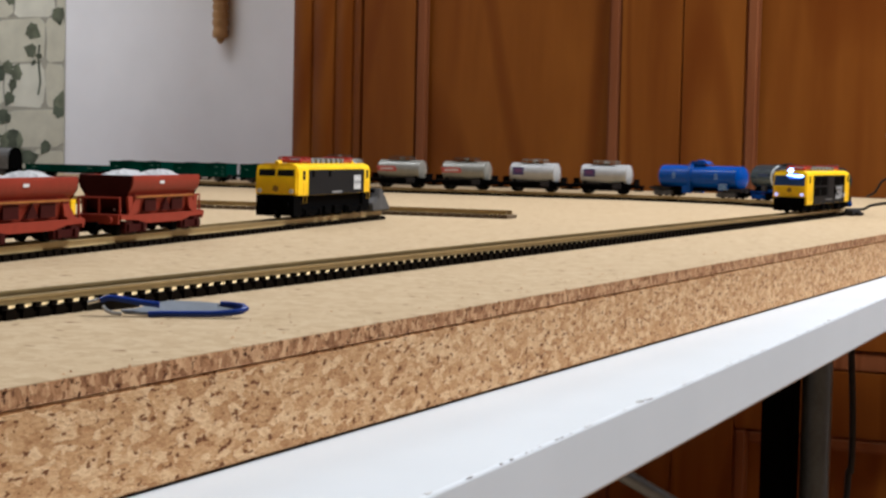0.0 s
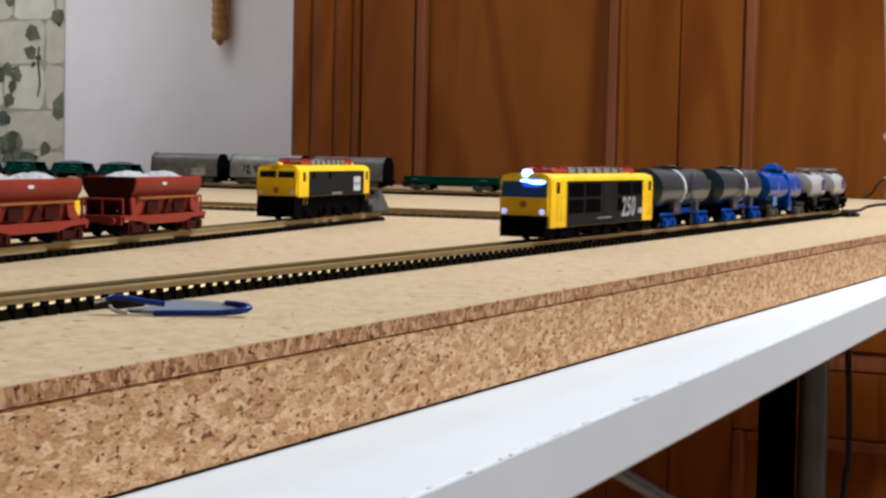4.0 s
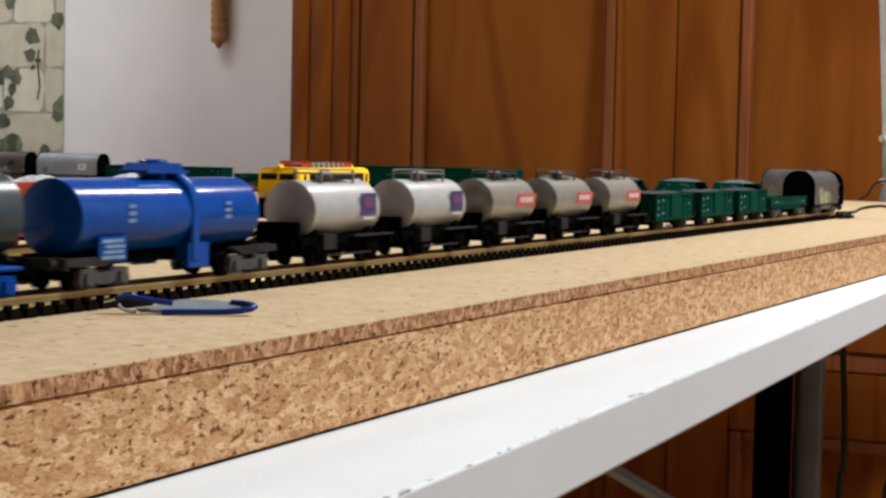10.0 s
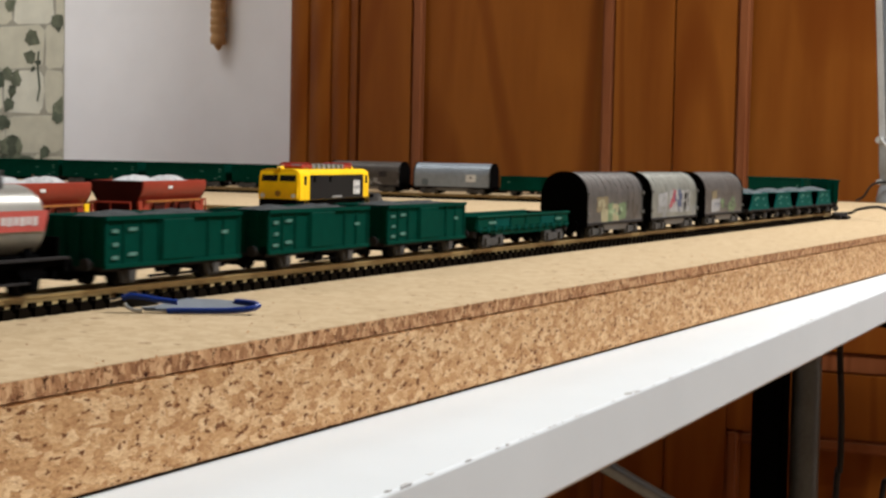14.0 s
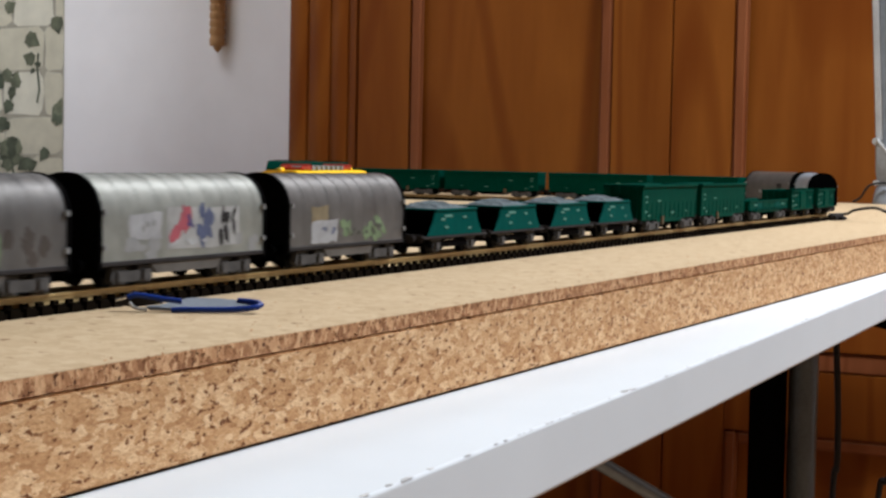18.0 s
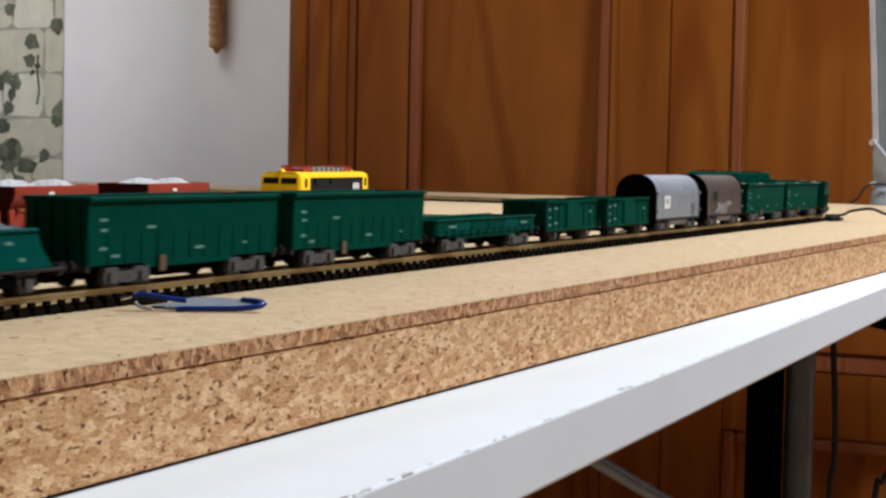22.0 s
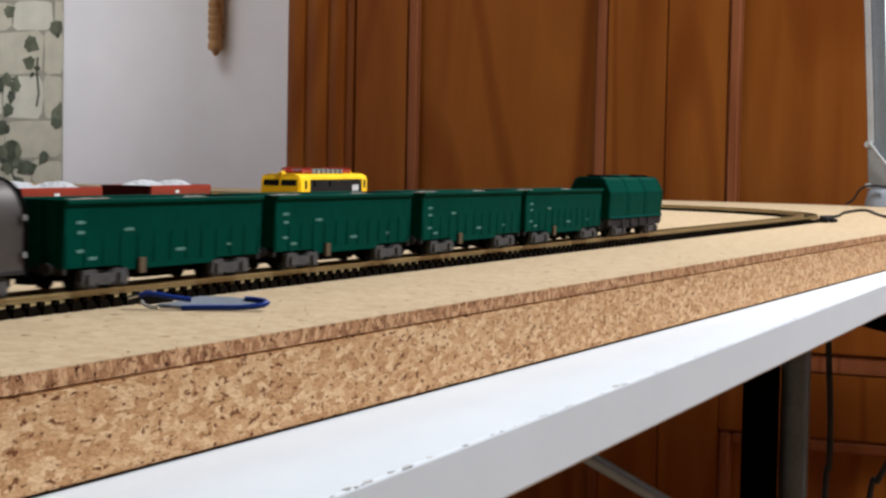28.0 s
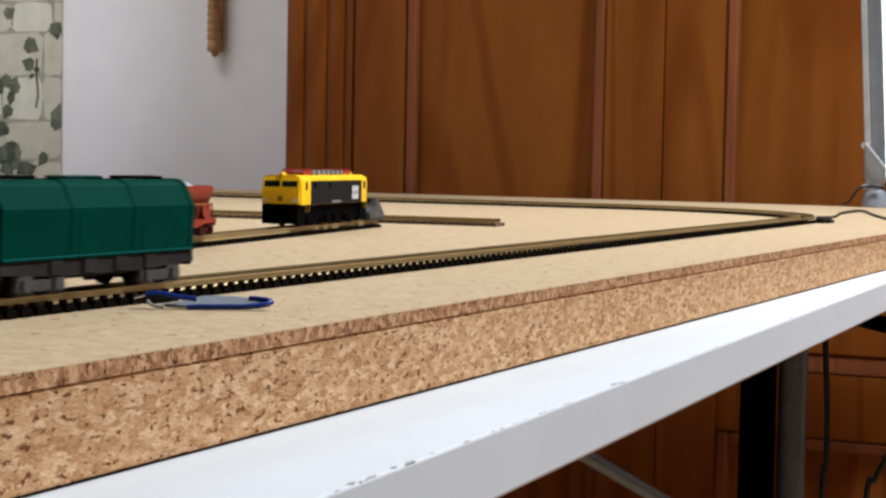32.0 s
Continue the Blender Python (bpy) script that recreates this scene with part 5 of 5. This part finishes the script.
couple(hood_wagon(69.5, HOOD_GREY, "weathered silver hood wagon with white and green spray paint", 3), 2145.5, 2215)
mini = mini_hopper("small green hopper wagon heaped with grey gravel")
for k, c in enumerate((2255, 2308.5, 2362.5, 2416)):
    couple(mini if k == 0 else copy_thing(mini, Matrix()), c - 17, c + 17)
high = bogie_gondola(82, "high-sided green bogie open wagon")
couple(high, 2449.5, 2531.5)
couple(copy_thing(high, Matrix()), 2541, 2622)
couple(copy_thing(low, Matrix()), 2632, 2716)
empty = gondola(56, "empty green two-axle open wagon")
couple(empty, 2728.5, 2785)
couple(copy_thing(empty, Matrix()), 2797, 2854)
couple(hood_wagon(69.5, HOOD_SILVER, "clean bright silver hood wagon with a white data panel", 4), 2862.5, 2932)
couple(hood_wagon(67, HOOD_BROWN, "dark brown-grey weathered hood wagon", 5), 2945, 3012)
full = bogie_gondola(84, "high-sided green bogie open wagon filled with brown gravel", SCRAP)
couple(full, 3026, 3110.5)
for a, b in ((3117.5, 3202), (3209.5, 3296), (3300.5, 3383)):
    couple(copy_thing(full, Matrix()), a, b)
couple(covered_hopper(74, "green covered bogie wagon with roof hatches and a grey frame"), 3393.3, 3467)

# ---- standing stock on the siding ----


def stand(thing, x, flip=False):
    px, py, h = on_siding(x)
    thing.matrix_basis = Matrix.Translation((px, py, RAIL_TOP / 1000)) @ Matrix.Rotation(h + (0 if flip else math.pi), 4, "Z")
    return thing


parked = electric_loco("electric_locomotive", 100, "parked yellow and anthracite electric model locomotive, unlit", skirt=10.2, nose=10.8, cab=13, rear=9, screen=(18.6, 21.4), grilles=False)
stand(parked, 0.692)
for s in (-1, 1):
    for k in range(3):
        flat_print(parked, "number", -35 + 3.5 * k, -32.3 + 3.5 * k, 12.0, 18.6, s * 9.74, PRINT_WHITE, "white printed number bar")
    flat_print(parked, "number", -35, -25, 14.6, 16.0, s * 9.8, SPRAY_WHITE, "pale printed number bar")
ballast = ballast_hopper("red-oxide ballast hopper heaped with pale stone, parked on the siding")
stand(ballast, 0.512)
second = ballast_hopper("red-oxide ballast hopper with yellow end brackets, heaped with pale stone", True)
stand(second, 0.4195)
stand(copy_thing(second, Matrix()), 0.327)

stop = tagged(base("buffer_stop"), "dark grey wedge-shaped buffer stop at the siding's end", "buffer stop")
bm = fresh()
prism(bm, [(-12, 0.2), (17, 0.2), (17, 1.6), (3, 11.5), (0, 11.5), (-3, 7.0), (-12, 4.0)], -8.5, 8.5, "y")
soften(bm, 0.6, 2)
part("wedge", bm, STEEL_DULL, stop)
for y in (-5.5, 5.5):
    bm = fresh()
    lathe(bm, [(-5.0, 1.0), (-2.0, 1.0)], (0, y, 10), "x", 10)
    part("buffer", bm, BLACK, stop)
stop.matrix_basis = Matrix.Translation((0.762, on_siding(0.762)[1], 0.0045)) @ Matrix.Rotation(SIDING_H, 4, "Z")

# ---- under the table ----
for x, y in ((1237, 66), (1237, 1250), (-700, 66), (-700, 1250)):
    bm = fresh()
    box(bm, x - 11, x + 11, y - 11, y + 13, -748, -36.4)
    soften(bm, 1.5, 2)
    part("leg_post", bm, BLACK, table, "black square leg post")
    bm = fresh()
    lathe(bm, [(-748, 11), (-36.4, 11)], (x + 10, y - 23, 0), "z", 28)
    part("leg_tube", bm, STEEL, table, "round grey steel leg tube", True)
bm = fresh()
sweep(bm, [(770, 105, -82), (847, 64, -128), (1205, -128, -341)], 4.2, 12)
part("brace", bm, STEEL, table, "slanting grey steel brace", True)
rnd = random.Random(21)
chips = [(232.7, 1.2), (235.5, 0.6), (241, 1.3), (250.2, 1.1), (255, 0.6), (257, 1.2), (267.6, 0.9), (384, 1.8), (388.5, 0.8), (604, 1.6), (318, 0.5)]
chips += [(rnd.uniform(225, 700), rnd.uniform(0.25, 0.7)) for _ in range(60)]
for x, r in chips:
    y = -129.5 + 0.01993 * (x + 900) - 0.1
    deep = 0.9 if r > 0.75 else 0.35
    ring = [(x + r * 1.6 * math.cos(a * 0.785) * rnd.uniform(0.5, 1.25), y + deep + r * 0.45 * math.sin(a * 0.785) * rnd.uniform(0.5, 1.3)) for a in range(8)]
    bm = fresh()
    prism(bm, ring, -21.0, -20.86, "z")
    part("worn_spot", bm, WORN if r > 0.75 else WORN_PALE, table, "chipped spot on the laminate edge")


def cord(name, points, r, label, mat=CABLE, smooth_steps=8):
    """A round cable through points (mm), rounded between them."""
    pts = [Vector(p) for p in points]
    fine = []
    for i in range(len(pts) - 1):
        p0, p1, p2, p3 = pts[max(i - 1, 0)], pts[i], pts[i + 1], pts[min(i + 2, len(pts) - 1)]
        for k in range(smooth_steps):
            u = k / smooth_steps
            fine.append(0.5 * ((2 * p1) + (p2 - p0) * u + (2 * p0 - 5 * p1 + 4 * p2 - p3) * u * u + (3 * p1 - p0 - 3 * p2 + p3) * u ** 3))
    fine.append(pts[-1])
    bm = fresh()
    sweep(bm, fine, r, 10)
    return tagged(part(name, bm, mat, smooth=True), label, "cable")


cord("hanging_cable", [(1290, 30, -36.4), (1296, 29, -102), (1300, 27.3, -147), (1303, 27.0, -175), (1306, 27.8, -202), (1310, 31.4, -232), (1325, 40, -500), (1345, 44, -745)], 2.5, "black cable hanging down from under the table")
cord("hanging_cable", [(1290, -45, -36.4), (1294, -38, -120), (1297, -30, -165), (1300, -21, -187.5), (1302, -11.5, -207.4), (1304, -4.7, -227.3), (1315, 8, -420), (1335, 10, -745)], 2.4, "black cable hanging in a bend under the table")
cord("feeder_cable", [(1100, -3, 3.2), (1110, -12, 3.6), (1085, -22, 6.8), (1072, -37, 9.0), (1062, -48, 6.5), (1090, -58, 3.0), (1160, -75, 2.2), (1240, -84, 2.0)], 0.95, "thin black feeder cable lying wavy on the cork")
bm = fresh()
box(bm, 1072, 1098, -13, -8.6, 0.1, 3.2)
box(bm, 1078, 1092, -16, -13, 0.3, 2.4)
soften(bm, 0.5, 2)
tagged(part("track_connector", bm, FRAME_GREY), "small dark grey feeder connector beside the track", "connector")
bm = fresh()
lathe(bm, [(-4, 8), (22, 8), (24, 6)], (0, 0, 0), "y", 20)
knob = tagged(part("clamp_knob", bm, BLACK, smooth=True), "black clamp screw knob under the table edge", "clamp")
knob.matrix_basis = Matrix.Translation((1.560, 0.030, -0.108)) @ Matrix.Rotation(0.2, 4, "X")
bm = fresh()
lathe(bm, [(-100, 4), (-36.4, 4)], (1560, 35, 0), "z", 12)
sc = part("screw", bm, CHROME, None, smooth=True)
sc.parent = knob
sc.matrix_parent_inverse = knob.matrix_basis.inverted()

# ---- lamp stand on the board's far end ----
lamp_stand = tagged(base("lamp_stand"), "jointed metal lamp arm rising from a clear base on the board", "lamp")
bm = fresh()
lathe(bm, [(0.2, 13), (3, 13), (14, 10.8), (16.5, 9.5)], (1600, 47.5, 0), "z", 28)
part("base", bm, CLIP_GREY, lamp_stand, "clouded clear plastic base", True)
bm = fresh()
prism(bm, [(41, 15.5), (55, 15.5), (58, 30), (59, 58), (54, 62), (44, 44), (39, 38)], 1594, 1606)
soften(bm, 1.0, 2)
part("knuckle", bm, ROOF_GREY, lamp_stand, "grey joint plate")
bm = fresh()
lathe(bm, [(1588, 3.4), (1612, 3.4)], (0, 57.5, 59), "x", 14)
part("pivot", bm, TANK_WHITE, lamp_stand, "pale pivot bolt", True)
bm = fresh()
lathe(bm, [(1589, 2.6), (1611, 2.6)], (0, 56.5, 20), "x", 14)
part("pivot", bm, TANK_WHITE, lamp_stand, "pale pivot bolt", True)
bm = fresh()
sweep(bm, [(1588, 56, 60), (1588, 36, 36)], 1.4, 8)
part("tie_rod", bm, TANK_WHITE, lamp_stand, "pale tie rod")
# LEAN is set to fit the camera's view: the arm drifts sideways with its height
LEAN = 0.058


def leaning(y0, y1, z0, z1, x0, x1):
    bm = fresh()
    prism(bm, [(y0 + LEAN * z0, z0), (y1 + LEAN * z0, z0), (y1 + LEAN * z1, z1), (y0 + LEAN * z1, z1)], x0, x1)
    soften(bm, 0.8, 2)
    return bm


part("arm", leaning(35.5, 49.0, 30, 1000, 1597, 1607), HOOD_SILVER, lamp_stand, "grey metal arm")
# the white strip has emission so that it reads bright white
part("shade_tube", leaning(23.2, 35.2, 25, 1000, 1592, 1602), TUBE_WHITE, lamp_stand, "bright white tube beside the arm")
part("cable_cover", leaning(49.2, 55.6, 60, 1000, 1596, 1604), TANK_WHITE, lamp_stand, "pale cover strip along the arm")
bm = fresh()
prism(bm, [(1180, 822), (1420, 822), (1390, 868), (1210, 868)], -330, 50, "y")
soften(bm, 6, 2)
part("lamp_head", bm, HOOD_SILVER, lamp_stand, "grey metal lamp head")
bm = fresh()
sweep(bm, [(1600, 100, 990), (1500, 10, 930), (1390, -100, 862)], 6, 10)
part("upper_arm", bm, HOOD_SILVER, lamp_stand, "grey metal arm")
cord("lamp_cable", [(1596, 78, 1.8), (1590, 70, 6), (1586, 62, 17), (1586, 50, 20), (1586, 38, 19)], 1.1, "black cable curling round the lamp base")

# ---- on the wall ----
pend = tagged(base("hanging_spindle"), "turned pale wooden spindle hanging on the white wall", "wooden spindle")
bm = fresh()
st = [(166, 0.6), (168, 3.0), (171, 5.0), (173, 5.4), (174, 9.0), (176, 10.2), (183, 10.2), (185, 8.9)]
z = 188
while z < 420:
    st += [(z, 9.0), (z + 2, 10.4), (z + 8, 10.4), (z + 9.5, 9.0)]
    z += 10
lathe(bm, st, (1839, 944, 0), "z", 20)
part("spindle", bm, PALE_WOOD, pend, "", True)
bm = fresh()
sweep(bm, [(1839, 944, 418), (1846, 944, 520)], 1.0, 6)
part("string", bm, CABLE, pend)

paper = tagged(base("wallpaper"), "cream stone-pattern wallpaper with dark ivy, seen beside the bare wall", "wallpaper", kind="structure")
bm = fresh()
box(bm, 1848.6, 1849.6, 1196, 1845, -740, 900)
part("sheet", bm, PAPER_JOINT, paper)
rnd = random.Random(4)
courses = [-60, -8, 28, 82, 143, 205, 246, 310, 366, 424]
for low, high in zip(courses, courses[1:]):
    y = 1194 - rnd.choice((0, 14, 30))
    while y < 1440:
        y1 = y + rnd.choice((48, 70, 84, 100))
        bm = fresh()
        c = [(max(y + 1.6, 1196), low + 1.5), (y1 - 1.6, low + 1.5), (y1 - 1.6, high - 1.5), (max(y + 1.6, 1196), high - 1.5)]
        ring = []
        for (ay, az), (by, bz) in zip(c, c[1:] + c[:1]):
            for u in (0.12, 0.5, 0.88):
                py, pz = ay + (by - ay) * u + rnd.uniform(-1.6, 1.6), az + (bz - az) * u + rnd.uniform(-1.6, 1.6)
                ring.append((max(py, 1196.2), pz))
        prism(bm, ring, 1848.3, 1848.7)
        part("printed_stone", bm, rnd.choice((PAPER, PAPER, PAPER_LIGHT)), paper)
        y = y1
# ivy: stems, then leaves
for pts in ([(1334, -40), (1322, 60), (1318, 130), (1334, 200), (1336, 300), (1330, 420)], [(1262, -40), (1290, 30), (1322, 60)], [(1238, 168), (1240, 150), (1236, 118), (1240, 100)], [(1318, 130), (1290, 135), (1272, 142)]):
    for (ay, az), (by, bz) in zip(pts, pts[1:]):
        n = Vector((by - ay, bz - az)).normalized().orthogonal() * 1.6
        bm = fresh()
        prism(bm, [(ay + n.x, az + n.y), (by + n.x, bz + n.y), (by - n.x, bz - n.y), (ay - n.x, az - n.y)], 1848.0, 1848.25)
        part("printed_stem", bm, PAPER_LEAF, paper)
LEAF = [(0, -0.85), (0.32, -0.72), (0.72, -0.68), (0.74, -0.28), (0.92, 0.06), (0.6, 0.34), (0.36, 0.66), (0, 1.12), (-0.36, 0.66), (-0.6, 0.34), (-0.92, 0.06), (-0.74, -0.28), (-0.72, -0.68), (-0.32, -0.72)]
spots = [(1287, 232, 1, 11), (1206, 207, 2, 13), (1249, 186, 2, 13), (1239, 153, 2, 6), (1276, 130, 2, 12), (1289, 95, 1, 12), (1336, 250, 5, 11), (1336, 200, 6, 12), (1318, 131, 6, 14), (1325, 98, 6, 14), (1312, 62, 4, 11), (1296, 30, 7, 13), (1278, 22, 5, 12), (1256, 18, 4, 11), (1227, 30, 1, 12), (1204, 82, 2, 13), (1330, 20, 4, 12), (1345, 300, 6, 13), (1300, 330, 3, 12), (1250, 290, 2, 11), (1215, 330, 2, 12), (1380, 150, 7, 14), (1385, 60, 7, 14), (1390, 240, 7, 14)]
layer = 0
for y, z, n, size in spots:
    for k in range(n):
        a, r = rnd.uniform(0, 6.28), size * rnd.uniform(0.8, 1.2)
        cy, cz = y + (rnd.gauss(0, 9) if k else 0), z + (rnd.gauss(0, 11) if k else 0)
        bm = fresh()
        layer += 1
        q = 0.004 * layer
        squeeze = rnd.uniform(0.65, 1.0)
        prism(bm, [(max(1196.5, cy + r * (p[0] * squeeze * math.cos(a) - p[1] * math.sin(a))), cz + r * (p[0] * squeeze * math.sin(a) + p[1] * math.cos(a))) for p in LEAF], 1847.7 - q, 1848.0 - q)
        part("printed_leaf", bm, rnd.choice((PAPER_LEAF, PAPER_LEAF, PAPER_LEAF_PALE)), paper)

# ---- clip on the track ----
clip = tagged(base("wire_clip"), "blue vinyl-handled wire clip gripping the track", "clip")
CLIP_AT = Matrix.Translation((0.3003, -0.0164, 0)) @ Matrix.Rotation(-1.137, 4, "Z")


def clip_part(name, bm, mat, label="", smooth=False):
    bm.transform(CLIP_AT)
    part(name, bm, mat, clip, label, smooth)


bm = fresh()
sweep(bm, [(-0.3, 0.2, 3.2), (1.2, 0.2, 3.75), (3.2, 0.2, 3.6), (7.5, 0.3, 2.9), (11.5, 0.5, 2.45)], 0.62, 10)
clip_part("handle", bm, CLIP_BLUE, "blue vinyl handle", True)
bm = fresh()
sweep(bm, [(9.5, -0.6, 0.55), (12, -0.8, 0.75), (17, -0.9, 0.85), (22, -0.8, 0.95), (26, -0.5, 1.2), (28.2, 0.1, 1.6), (28.9, 1.2, 2.0), (28.2, 2.4, 2.3), (26, 3.2, 2.5), (23.5, 3.6, 2.6)], 0.66, 10)
clip_part("lower_handle", bm, CLIP_BLUE, "blue vinyl handle", True)
bm = fresh()
prism(bm, [(3.2, 1.2), (4.5, 0.45), (9.5, 0.4), (20, 0.9), (27, 1.5), (27.6, 2.1), (25, 2.6), (19, 2.95), (13, 3.0), (10, 2.5), (6.5, 1.5)], 0.1, 0.9, "y")
soften(bm, 0.3, 2)
for v in bm.verts:
    v.co.y += (v.co.z - 0.0006) * 1.8
clip_part("web", bm, CLIP_GREY, "clouded grey plastic web")
bm = fresh()
sweep(bm, [(0.2, -0.5, 2.1), (0.9, -0.6, 1.2), (2.2, -0.6, 0.7), (4.0, -0.5, 0.6)], 0.4, 8)
clip_part("jaw", bm, TANK_WHITE, "pale metal jaw", True)
# one dark piece for the jaw and the shaded hollow below the handle
bm = fresh()
prism(bm, [(-3.2, 1.4), (1.2, 1.0), (7.5, 1.9), (7.0, 2.6), (1.5, 3.2), (-0.5, 2.9), (-3.4, 2.2)], 0.6, 1.4, "y")
soften(bm, 0.2)
clip_part("dark_jaw_hollow", bm, CABLE, "dark jaw and the painted shade of the hollow under the handle")
bm = fresh()
sweep(bm, [(-2.9, 0.1, 2.6), (-1.6, 0, 2.9), (-0.6, 0, 3.2)], 0.42, 8)
clip_part("tooth", bm, CHROME, "bright metal tooth", True)

# ---- the running train ----
SPEED = 0.098


def motions():
    for thing, s0, half in train:
        reach = half * 0.65
        rows = []
        for k in range(65):
            t = k * 0.5
            s = s0 - SPEED * t
            ax, ay, _ = on_loop(s - reach)
            bx, by, _ = on_loop(s + reach)
            rows.append((t, Matrix.Translation(((ax + bx) / 2, (ay + by) / 2, RAIL_TOP / 1000)) @ Matrix.Rotation(math.atan2(ay - by, ax - bx), 4, "Z")))
        walk(thing, rows)


# ---- the near sleepers, one by one ----
NEAR_SLEEPER = sleeper_mesh(SLEEPER)
for i in range(int((S_RIGHT - 0.16) / PITCH)):
    ob = new("sleeper", NEAR_SLEEPER)
    ob.parent = main_track
    ob.location = (0.16 + PITCH * i, 0, 0.00005)

motions()
